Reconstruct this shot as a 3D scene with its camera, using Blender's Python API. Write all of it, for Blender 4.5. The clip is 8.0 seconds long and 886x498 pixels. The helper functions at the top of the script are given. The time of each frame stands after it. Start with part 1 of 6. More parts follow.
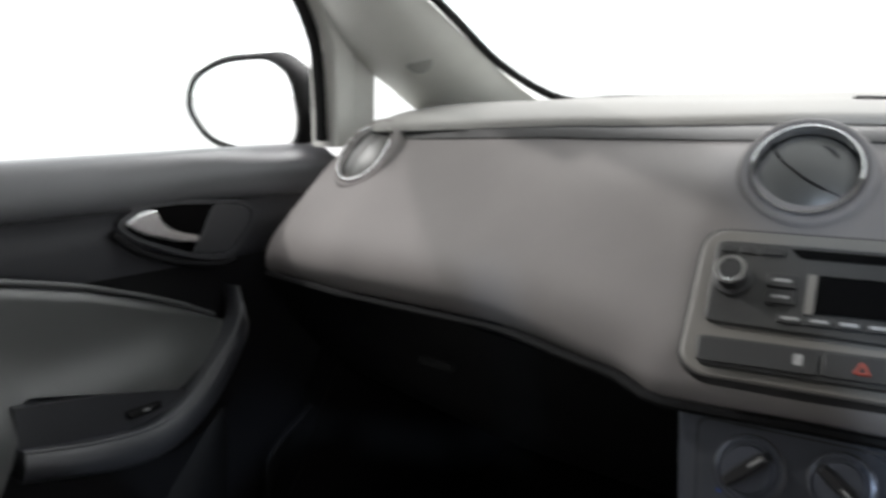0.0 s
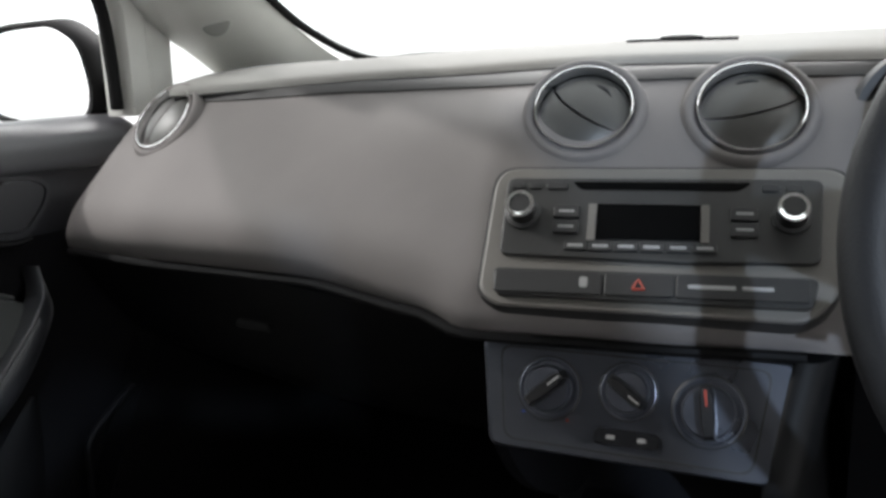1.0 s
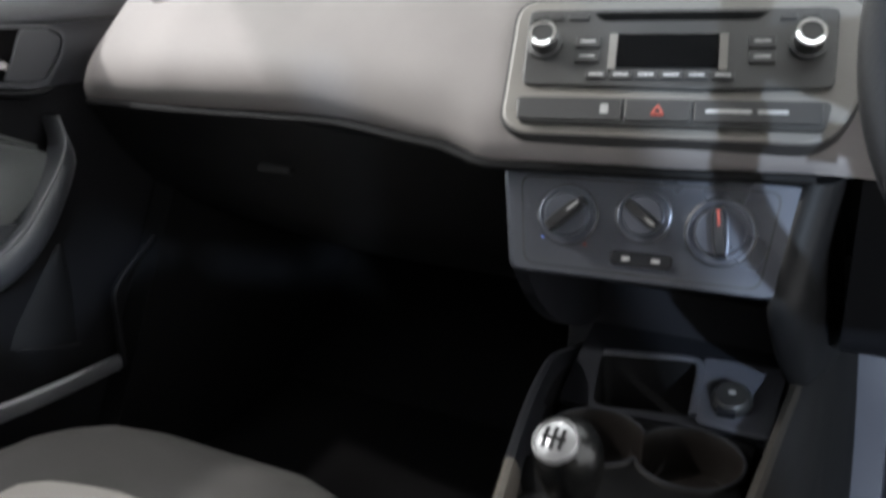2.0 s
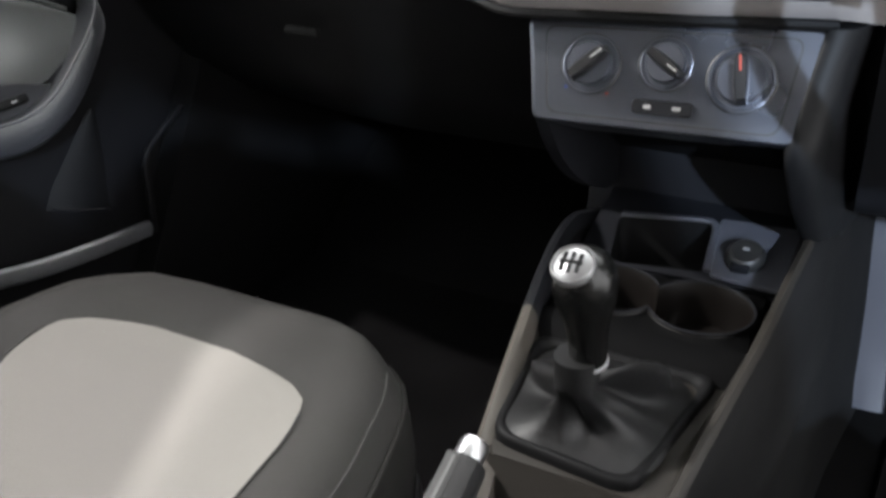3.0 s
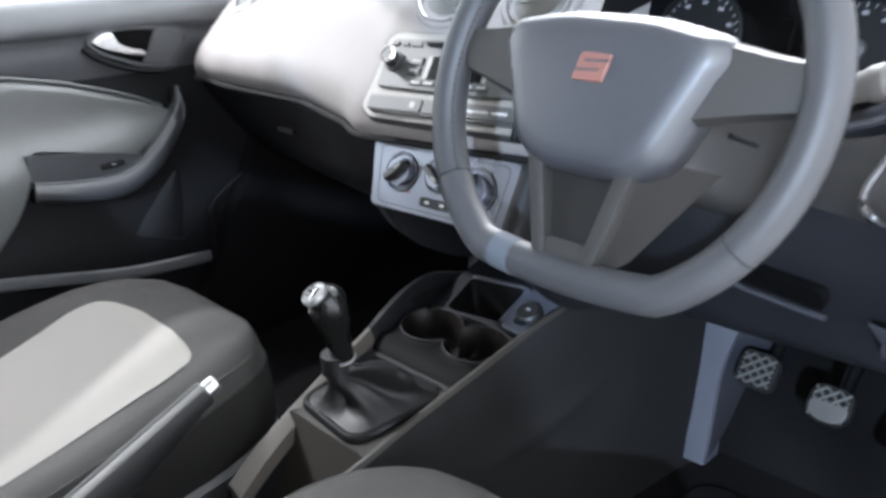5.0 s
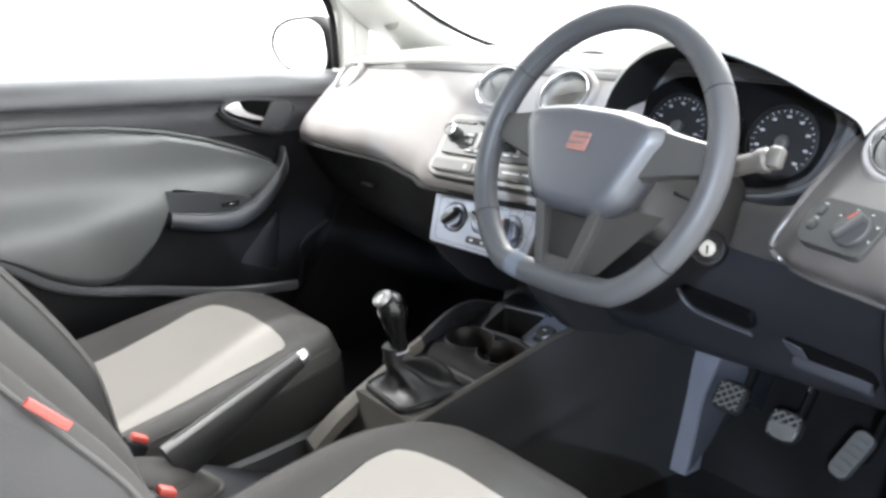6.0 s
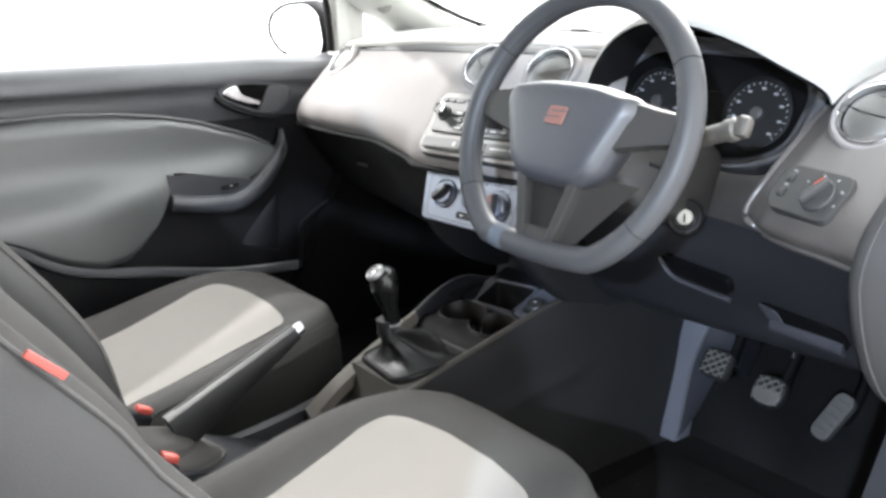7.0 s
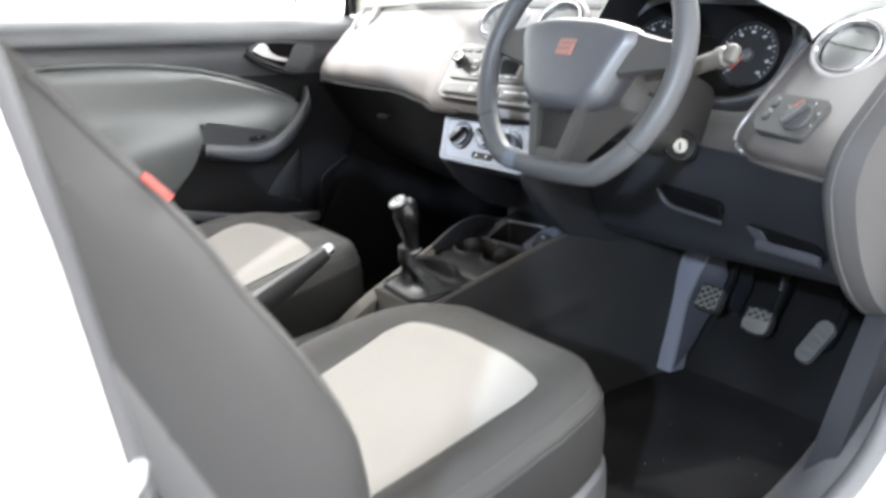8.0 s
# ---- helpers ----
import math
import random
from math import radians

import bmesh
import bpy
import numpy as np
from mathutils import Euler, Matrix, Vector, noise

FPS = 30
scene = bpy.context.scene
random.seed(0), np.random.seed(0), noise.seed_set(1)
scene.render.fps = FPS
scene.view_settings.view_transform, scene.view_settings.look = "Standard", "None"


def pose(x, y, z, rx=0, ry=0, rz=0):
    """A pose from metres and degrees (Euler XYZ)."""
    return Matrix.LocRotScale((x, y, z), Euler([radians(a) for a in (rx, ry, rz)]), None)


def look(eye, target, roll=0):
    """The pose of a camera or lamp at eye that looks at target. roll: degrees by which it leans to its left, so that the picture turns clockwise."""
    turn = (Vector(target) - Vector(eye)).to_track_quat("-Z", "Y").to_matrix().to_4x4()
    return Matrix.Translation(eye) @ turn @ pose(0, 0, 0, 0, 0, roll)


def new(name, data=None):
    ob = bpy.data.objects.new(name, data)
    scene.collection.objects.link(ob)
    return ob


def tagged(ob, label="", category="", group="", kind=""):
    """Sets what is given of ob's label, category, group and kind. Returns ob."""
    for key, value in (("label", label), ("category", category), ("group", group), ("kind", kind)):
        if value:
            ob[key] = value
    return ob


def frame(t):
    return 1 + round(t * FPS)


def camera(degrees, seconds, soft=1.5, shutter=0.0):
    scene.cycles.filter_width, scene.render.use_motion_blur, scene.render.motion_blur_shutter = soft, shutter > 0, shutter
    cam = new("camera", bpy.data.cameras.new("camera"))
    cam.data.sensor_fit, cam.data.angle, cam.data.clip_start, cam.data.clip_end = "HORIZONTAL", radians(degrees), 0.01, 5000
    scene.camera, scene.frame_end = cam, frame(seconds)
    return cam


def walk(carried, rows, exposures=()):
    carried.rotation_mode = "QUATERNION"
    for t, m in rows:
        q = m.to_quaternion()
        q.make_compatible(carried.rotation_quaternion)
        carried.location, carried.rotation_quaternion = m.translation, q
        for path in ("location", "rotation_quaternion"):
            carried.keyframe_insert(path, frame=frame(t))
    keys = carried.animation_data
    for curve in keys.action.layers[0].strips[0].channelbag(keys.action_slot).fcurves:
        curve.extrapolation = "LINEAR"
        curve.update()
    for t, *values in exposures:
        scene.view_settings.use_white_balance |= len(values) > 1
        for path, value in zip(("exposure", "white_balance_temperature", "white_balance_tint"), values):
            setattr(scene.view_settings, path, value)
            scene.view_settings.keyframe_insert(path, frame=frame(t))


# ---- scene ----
# x to the driver's side, y to the front of the car, z up from the studio floor
cam = camera(54.0, 8.0, soft=3.1, shutter=0.5)
PATH = [
    (0, (0.139, -0.619, 1.068), (-1.105, 0.873, 0.592), -1.6),
    (0.5, (0.145, -0.631, 1.076), (-0.849, 1.018, 0.534), -2.4),
    (1, (0.168, -0.622, 1.055), (-0.751, 1.065, 0.498), -3.1),
    (1.5, (0.173, -0.641, 1.037), (-0.748, 1.019, 0.406), -3.4),
    (2, (0.164, -0.671, 1.018), (-0.713, 0.944, 0.229), -3.1),
    (3.5, (0.218, -0.718, 0.967), (-0.694, 0.75, -0.039), -2.2),
    (4, (0.335, -0.688, 1.002), (-0.702, 0.692, -0.008), -3.8),
    (4.5, (0.527, -0.651, 1.056), (-0.678, 0.646, 0.126), -5.1),
    (6, (1.004, -0.92, 1.155), (-0.484, 0.263, 0.535), -1.6),
    (6.5, (1.033, -0.927, 1.154), (-0.461, 0.241, 0.518), -2.2),
    (7, (1.058, -0.926, 1.153), (-0.436, 0.233, 0.5), -2.8),
    (7.5, (1.076, -0.932, 1.135), (-0.411, 0.235, 0.484), -2.7),
    (8, (1.165, -1.042, 1.091), (-0.333, 0.109, 0.434), -2.1),
]
EXPOSURES = [(0.0, 0.0, 6500, 10), (1.0, -0.02, 6500, 10), (1.5, 0.38, 6500, 10), (2.0, 1.12, 6450, 10), (3.5, 1.52, 6600, 11), (4.5, 1.70, 5950, 11), (6.0, 1.98, 6450, 10), (7.0, 1.78, 6450, 10), (8.0, 2.05, 6500, 10)]
walk(cam, [(t, look(eye, target, roll)) for t, eye, target, roll in PATH], EXPOSURES)

# ---- light: a white photo studio ----
world = bpy.data.worlds.new("studio_light")
scene.world = world
world.use_nodes = True
world.node_tree.nodes["Background"].inputs[0].default_value = (0.98, 0.99, 1.0, 1)
world.node_tree.nodes["Background"].inputs[1].default_value = 2.2


def softbox(name, eye, target, w, h, power, colour=(1, 1, 1)):
    lamp = bpy.data.lights.new(name, "AREA")
    lamp.shape, lamp.size, lamp.size_y, lamp.energy, lamp.color = "RECTANGLE", w, h, power, colour
    ob = new(name, lamp)
    ob.matrix_world = look(eye, target)
    return ob


# unseen lamps, added to throw the lit patches on dash, seat and console
softbox("unseen_front_lamp", (-1.2, 3.6, 3.4), (0, 0, 0.8), 2.6, 1.8, 300, (1, 0.99, 0.98))
softbox("unseen_seat_lamp", (-3.83, -1.30, 3.97), (-0.3, -0.35, 0.56), 0.14, 0.14, 190, (1, 0.985, 0.96))
softbox("unseen_dash_lamp", (-1.74, -1.06, 4.09), (-0.45, 0.0, 0.85), 0.14, 0.14, 55, (1, 0.94, 0.94))
softbox("unseen_console_lamp", (2.12, -3.11, 2.2), (0.0, 0.0, 0.75), 0.08, 0.08, 112, (0.66, 0.81, 1.0))


# ---- materials ----
def material(name, colour, rough=0.5, metal=0.0, grain=900.0, bump=0.15, patch=0.12, spec=0.5, coat=0.0):
    """A surface with fine grain in its relief, and broad, faint wear in colour and gloss."""
    m = bpy.data.materials.new(name)
    m.use_nodes = True
    nt = m.node_tree
    N, L = nt.nodes, nt.links
    b = N["Principled BSDF"]
    b.inputs["Metallic"].default_value = metal
    b.inputs["Specular IOR Level"].default_value = spec
    b.inputs["Coat Weight"].default_value = coat
    co = N.new("ShaderNodeTexCoord")
    big = N.new("ShaderNodeTexNoise")
    big.inputs["Scale"].default_value = 7.0
    big.inputs["Detail"].default_value = 6.0
    L.new(co.outputs["Object"], big.inputs["Vector"])
    ramp = N.new("ShaderNodeMapRange")
    ramp.inputs["From Min"].default_value, ramp.inputs["From Max"].default_value = 0.3, 0.7
    ramp.inputs["To Min"].default_value, ramp.inputs["To Max"].default_value = 1 - patch, 1 + patch
    L.new(big.outputs["Fac"], ramp.inputs["Value"])
    fine = N.new("ShaderNodeTexNoise")
    fine.inputs["Scale"].default_value = grain
    fine.inputs["Detail"].default_value = 2.2
    L.new(co.outputs["Object"], fine.inputs["Vector"])
    mix = N.new("ShaderNodeVectorMath")
    mix.operation = "SCALE"
    mix.inputs[0].default_value = colour
    L.new(ramp.outputs[0], mix.inputs["Scale"])
    L.new(mix.outputs[0], b.inputs["Base Color"])
    r = N.new("ShaderNodeMapRange")
    r.inputs["From Min"].default_value, r.inputs["From Max"].default_value = 0.3, 0.7
    r.inputs["To Min"].default_value, r.inputs["To Max"].default_value = rough * 0.9, min(1, rough * 1.1)
    L.new(big.outputs["Fac"], r.inputs["Value"])
    L.new(r.outputs[0], b.inputs["Roughness"])
    if bump:
        bp = N.new("ShaderNodeBump")
        bp.inputs["Strength"].default_value = bump
        bp.inputs["Distance"].default_value = 0.0006
        L.new(fine.outputs["Fac"], bp.inputs["Height"])
        L.new(bp.outputs[0], b.inputs["Normal"])
    return m


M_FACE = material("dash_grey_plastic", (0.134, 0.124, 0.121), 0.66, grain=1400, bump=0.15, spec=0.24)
M_PAD = material("dash_upper_soft_plastic", (0.175, 0.172, 0.163), 0.75, grain=700, bump=0.35, spec=0.15)
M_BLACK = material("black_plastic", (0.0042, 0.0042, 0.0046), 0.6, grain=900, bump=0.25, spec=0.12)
M_DARK = material("charcoal_plastic", (0.0060, 0.0064, 0.0082), 0.52, grain=900, bump=0.25, spec=0.17)
M_SLATE = material("slate_grey_plastic", (0.118, 0.126, 0.150), 0.28, 0.87, grain=1100, bump=0.10)
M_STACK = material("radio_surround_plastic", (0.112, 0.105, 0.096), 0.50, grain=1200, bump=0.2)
M_RADIO = material("radio_plastic", (0.022, 0.0220, 0.0218), 0.46, grain=1400, bump=0.12, spec=0.45)
M_SWPLATE = material("switch_plate_plastic", (0.0150, 0.0146, 0.0143), 0.46, grain=1400, bump=0.12, spec=0.35)
M_BUTTON = material("button_plastic", (0.018, 0.018, 0.0185), 0.48, bump=0.1, spec=0.4)
M_MARK = material("white_print", (0.22, 0.22, 0.22), 0.6, bump=0)
M_RED = material("red_print", (0.24, 0.03, 0.016), 0.5, bump=0)
M_REDP = material("red_plastic", (0.24, 0.028, 0.018), 0.5, bump=0.1)
M_BLUE = material("blue_print", (0.04, 0.08, 0.3), 0.5, bump=0)
M_SCREEN = material("dark_display_glass", (0.002, 0.002, 0.0022), 0.3, bump=0, spec=0.06)
M_CHROME = material("chrome", (0.95, 0.95, 0.96), 0.07, 1.0, bump=0.0, patch=0.04)
M_KNOBCAP = material("brushed_knob_cap", (0.45, 0.45, 0.46), 0.28, 1.0, bump=0.05)
M_LEG = material("brown_grey_spoke_plastic", (0.0138, 0.0127, 0.0115), 0.60, grain=900, bump=0.3, spec=0.3)
M_DIAL = material("dial_print", (0.15, 0.15, 0.155), 0.6, bump=0)
M_DOORTOP = material("door_top_plastic", (0.066, 0.067, 0.072), 0.36, grain=900, bump=0.25)
M_BAND = material("door_band_plastic", (0.023, 0.0240, 0.0280), 0.42, grain=900, bump=0.2, spec=0.7)
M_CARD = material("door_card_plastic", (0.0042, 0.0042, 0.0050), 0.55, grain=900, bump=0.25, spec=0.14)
M_CAPTOP = material("silver_knob_cap", (0.20, 0.20, 0.205), 0.30, 0.5, bump=0.0)
M_WORN = material("worn_bare_metal", (0.085, 0.082, 0.078), 0.5, 0.4, grain=300, bump=0.3, patch=0.4)
M_SEAL = material("grey_seal_rubber", (0.030, 0.030, 0.033), 0.55, grain=900, bump=0.2, spec=0.4)
# dash plastic darkened: the driver's end gets less light, put into this colour
M_OUTER = material("dash_plastic_shaded", (0.042, 0.0378, 0.0358), 0.38, grain=1200, bump=0.2)
M_ENDCAP = material("matt_end_cap_plastic", (0.0165, 0.0160, 0.0160), 0.7, grain=900, bump=0.3, spec=0.2)
M_BROWN = material("brown_grey_console_plastic", (0.032, 0.0285, 0.0245), 0.5, grain=900, bump=0.25, spec=0.4)
M_SATIN = material("satin_silver_paint", (0.28, 0.28, 0.29), 0.32, 0.5, bump=0.05)
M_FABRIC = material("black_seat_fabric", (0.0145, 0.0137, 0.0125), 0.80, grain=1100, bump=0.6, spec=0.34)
M_INSERT = material("light_grey_seat_fabric", (0.138, 0.131, 0.121), 0.80, grain=1000, bump=0.6, spec=0.25, patch=0.06)
M_DOORPAD = material("grey_door_cloth", (0.042, 0.044, 0.0442), 0.43, grain=1000, bump=0.3, spec=1.0)
M_CARPET = material("black_carpet", (0.0050, 0.0049, 0.0051), 1.0, grain=350, bump=1.0, patch=0.35, spec=0.04)
M_LEATHER = material("wheel_leather", (0.0250, 0.0250, 0.0265), 0.50, grain=520, bump=0.5, spec=0.22)
M_HUB = material("airbag_cover_plastic", (0.0205, 0.0212, 0.0245), 0.44, grain=900, bump=0.3)
M_GAITER = material("gaiter_leatherette", (0.0040, 0.0040, 0.0044), 0.54, grain=420, bump=0.5, spec=0.32)
M_PILLAR = material("pale_pillar_trim", (0.50, 0.50, 0.47), 0.6, grain=700, bump=0.3)
M_LINER = material("headlining_cloth", (0.35, 0.345, 0.33), 0.95, grain=500, bump=0.5)
M_PAINT = material("white_car_paint", (0.80, 0.78, 0.75), 0.25, bump=0.0, coat=0.8, patch=0.03)
M_VENT = material("vent_flap_plastic", (0.045, 0.044, 0.041), 0.42, grain=1200, bump=0.15)
M_BADGE = material("dull_red_badge", (0.105, 0.042, 0.032), 0.5, bump=0.1)
M_REST = material("footrest_plastic", (0.054, 0.056, 0.068), 0.45, grain=700, bump=0.3)
M_SIDE = material("seat_side_leatherette", (0.0135, 0.0133, 0.0135), 0.62, grain=800, bump=0.4, spec=0.35)
M_JOINT = material("grey_joint_strip", (0.028, 0.027, 0.027), 0.6, grain=900, bump=0.2, spec=0.3)
M_DIALFACE = material("slate_dial_plastic", (0.130, 0.140, 0.170), 0.28, 0.80, grain=1100, bump=0.05)
M_SILLTRIM = material("grey_sill_cover_plastic", (0.034, 0.034, 0.037), 0.42, grain=700, bump=0.3)
M_FLOORMAT = material("dark_mat_pile", (0.0056, 0.0054, 0.0055), 1.0, grain=260, bump=1.0, patch=0.45, spec=0.04)
M_CUPGLOSS = material("glossy_brown_black_liner", (0.0042, 0.0034, 0.0030), 0.42, bump=0.05, spec=0.14)
# the seat fabric again, darkened to carry the shade of the cushion sides
M_FABRICSHADE = material("seat_fabric_shaded", (0.0062, 0.0058, 0.0053), 0.95, grain=1000, bump=0.6, spec=0.2)
M_STITCH = material("pale_grey_seam", (0.034, 0.033, 0.032), 0.8, grain=900, bump=0.4)
M_CAP = material("pillar_cap_plastic", (0.22, 0.22, 0.205), 0.6, bump=0.2)
M_KNOB = material("glossy_black_knob", (0.004, 0.004, 0.004), 0.24, bump=0.1, spec=0.28)
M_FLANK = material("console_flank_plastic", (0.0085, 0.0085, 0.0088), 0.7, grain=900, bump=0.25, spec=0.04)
M_WING = material("dark_slate_flank_plastic", (0.0042, 0.0044, 0.0050), 0.55, grain=900, bump=0.2, spec=0.16)
M_KNEE = material("slate_knee_panel_plastic", (0.0064, 0.0068, 0.0084), 0.52, grain=900, bump=0.25, spec=0.18)
M_PALERIM = material("pale_rim_leather", (0.046, 0.051, 0.060), 0.78, grain=520, bump=0.4, spec=0.15)
# spoke plastic darkened: shade of the recessed web and flanks, against lit legs
M_LEGSHADE = material("spoke_plastic_shaded", (0.0060, 0.0053, 0.0046), 0.62, grain=900, bump=0.3, spec=0.2)
# console brown lightened: light on the passenger-side rail is in the colour
M_BROWNLIT = material("brown_console_plastic_lit", (0.060, 0.053, 0.046), 0.48, grain=900, bump=0.25, spec=0.4)
M_BUTTONCAP = material("bright_button_metal", (0.80, 0.80, 0.81), 0.26, 1.0, bump=0.0, patch=0.05)
M_GRIP = material("glossy_dark_grip", (0.010, 0.010, 0.011), 0.32, bump=0.05, spec=0.5)
M_BOOT = material("matt_grey_boot_plastic", (0.027, 0.026, 0.0245), 0.8, grain=800, bump=0.3, spec=0.2)
M_WEB = material("dark_slate_plastic", (0.0150, 0.0156, 0.0195), 0.55, grain=800, bump=0.3, spec=0.2)
# black plastic darkened to carry the shade on sunk console parts and pedal arms
M_BLACKSHADE = material("black_plastic_shaded", (0.0022, 0.0022, 0.0024), 0.65, bump=0.2, spec=0.04)
# console brown darkened: shade of driver-side rail, surround and rear face
M_BROWNSHADE = material("brown_console_plastic_shaded", (0.0150, 0.0132, 0.0113), 0.55, grain=900, bump=0.25, spec=0.2)
M_SHELL = material("seat_shell_plastic", (0.024, 0.024, 0.0255), 0.5, grain=900, bump=0.3)
M_PIPING = material("grey_piping", (0.016, 0.0156, 0.0145), 0.8, grain=900, bump=0.4)
M_RUBBER = material("black_rubber", (0.006, 0.006, 0.006), 0.8, bump=0.2, spec=0.15)
M_PEDAL = material("worn_pedal_rubber", (0.020, 0.0195, 0.0185), 0.62, grain=300, bump=0.6, patch=0.4)
M_FLOOR = material("studio_floor_paint", (0.62, 0.61, 0.60), 0.45, grain=60, bump=0.05, patch=0.05)
M_MIRROR = material("mirror_silver", (0.92, 0.92, 0.92), 0.02, 1.0, bump=0, patch=0.0)


def glass_material():
    m = bpy.data.materials.new("window_glass")
    m.use_nodes = True
    nt = m.node_tree
    nt.nodes.clear()
    out = nt.nodes.new("ShaderNodeOutputMaterial")
    tr = nt.nodes.new("ShaderNodeBsdfTransparent")
    tr.inputs[0].default_value = (0.93, 0.96, 0.95, 1)
    gl = nt.nodes.new("ShaderNodeBsdfGlossy")
    gl.inputs["Roughness"].default_value = 0.02
    mx = nt.nodes.new("ShaderNodeMixShader")
    mx.inputs[0].default_value = 0.04
    nt.links.new(tr.outputs[0], mx.inputs[1])
    nt.links.new(gl.outputs[0], mx.inputs[2])
    nt.links.new(mx.outputs[0], out.inputs[0])
    return m


M_GLASS = glass_material()

# ---- mesh helpers ----
V = Vector


def finish(name, bm, mat, angle=38):
    bmesh.ops.remove_doubles(bm, verts=bm.verts, dist=1e-5)
    bmesh.ops.recalc_face_normals(bm, faces=bm.faces)
    me = bpy.data.meshes.new(name)
    bm.to_mesh(me)
    bm.free()
    me.materials.append(mat)
    me.polygons.foreach_set("use_smooth", [True] * len(me.polygons))
    me.set_sharp_from_angle(angle=radians(angle))
    for p in me.polygons:
        if len(p.vertices) > 8:
            p.use_smooth = False
    return me


def thing(name, at, label, category, group="", kind=""):
    ob = new(name)
    ob.empty_display_size = 0.05
    ob.location = at
    return tagged(ob, label, category, group, kind)


def part(name, bm, mat, parent=None, label="", angle=38):
    """Links a bmesh, given in world places, as one mesh under a thing or a part."""
    ob = new(name, finish(name, bm, mat, angle))
    if parent is not None:
        ob.parent = parent
        if parent.parent is None:
            ob.matrix_parent_inverse = Matrix.Translation(-V(parent.location))
    if label:
        ob["label"] = label
    return ob


def axes(origin, u, n):
    """A frame with x along u, z along n."""
    n = V(n).normalized()
    u = V(u)
    u = (u - n * u.dot(n)).normalized()
    v = n.cross(u)
    return Matrix.Translation(origin) @ Matrix((u, v, n)).transposed().to_4x4()


def add_box(bm, size, m=Matrix(), bevel=0.0, seg=2):
    r = bmesh.ops.create_cube(bm, size=1.0, matrix=m @ Matrix.Diagonal((*size, 1)))
    if bevel:
        es = list({e for v in r["verts"] for e in v.link_edges})
        bmesh.ops.bevel(bm, geom=es, offset=bevel, segments=seg, profile=0.5, affect="EDGES")
    return bm


def box(size, m=Matrix(), bevel=0.0, seg=2):
    return add_box(bmesh.new(), size, m, bevel, seg)


def add_skin(bm, rings, loop=True, caps=True, around=False):
    """Faces between rows of points. loop: each row closes on itself. around: the last row joins the first."""
    vs = [[bm.verts.new(p) for p in r] for r in rings]
    n = len(vs[0])
    for a in range(len(vs) if around else len(vs) - 1):
        r0, r1 = vs[a], vs[(a + 1) % len(vs)]
        for i in range(n if loop else n - 1):
            k = (i + 1) % n
            bm.faces.new((r0[i], r0[k], r1[k], r1[i]))
    if caps and loop and not around:
        bm.faces.new(vs[0])
        bm.faces.new(vs[-1][::-1])
    return bm


def skin(rings, loop=True, caps=True, around=False):
    return add_skin(bmesh.new(), rings, loop, caps, around)


def add_lathe(bm, profile, m=Matrix(), n=32, closed=False):
    """Turns (radius, height) points round the z axis of m."""
    rings = []
    for r, h in profile:
        rings.append([m @ V((max(r, 1e-4) * math.cos(2 * math.pi * i / n), max(r, 1e-4) * math.sin(2 * math.pi * i / n), h)) for i in range(n)])
    return add_skin(bm, rings, True, not closed, closed)


def lathe(profile, m=Matrix(), n=32, closed=False):
    return add_lathe(bmesh.new(), profile, m, n, closed)


def curve(points, n=8, closed=False):
    """A smooth line through the points."""
    pts = [np.array(p, float) for p in points]
    out = []
    count = len(pts)
    for i in range(count if closed else count - 1):
        def g(k):
            return pts[k % count] if closed else pts[min(max(k, 0), count - 1)]
        a, b, c, d = g(i - 1), g(i), g(i + 1), g(i + 2)
        for s in range(n):
            t = s / n
            out.append(0.5 * (2 * b + (c - a) * t + (2 * a - 5 * b + 4 * c - d) * t * t + (3 * b - a - 3 * c + d) * t ** 3))
    if not closed:
        out.append(pts[-1])
    return out


def add_tube(bm, points, radius, n=10, closed=False, flat=1.0, up=(0, 0, 1)):
    pts = [V(p) for p in points]
    rings = []
    for i, p in enumerate(pts):
        a = pts[(i - 1) % len(pts)] if closed or i else p
        b = pts[(i + 1) % len(pts)] if closed or i < len(pts) - 1 else p
        d = (b - a).normalized()
        s = d.cross(V(up))
        s = s.normalized() if s.length > 1e-4 else V((1, 0, 0))
        w = s.cross(d)
        r = float(radius[i]) if isinstance(radius, (list, tuple)) else radius
        rings.append([p + r * (s * math.cos(2 * math.pi * k / n) + w * flat * math.sin(2 * math.pi * k / n)) for k in range(n)])
    return add_skin(bm, rings, True, True, closed)


def tube(points, radius, n=10, closed=False, flat=1.0, up=(0, 0, 1)):
    return add_tube(bmesh.new(), points, radius, n, closed, flat, up)


def rounded(w, h, r, n=5, cx=0.0, cy=0.0):
    out = []
    for sx, sy, a0 in ((1, 1, 0), (-1, 1, 90), (-1, -1, 180), (1, -1, 270)):
        for k in range(n + 1):
            a = radians(a0 + 90 * k / n)
            out.append((cx + sx * (w / 2 - r) + r * math.cos(a), cy + sy * (h / 2 - r) + r * math.sin(a)))
    return out


def smooth_outline(corners, r=0.01, n=5):
    """A polygon with its corners rounded."""
    out = []
    k = len(corners)
    for i in range(k):
        p, a, b = V(corners[i]), V(corners[i - 1]), V(corners[(i + 1) % k])
        da, db = (a - p), (b - p)
        c = min(r, da.length * 0.45, db.length * 0.45)
        p0, p1 = p + da.normalized() * c, p + db.normalized() * c
        for s in range(n + 1):
            t = s / n
            out.append(tuple((1 - t) ** 2 * p0 + 2 * t * (1 - t) * p + t * t * p1))
    return out


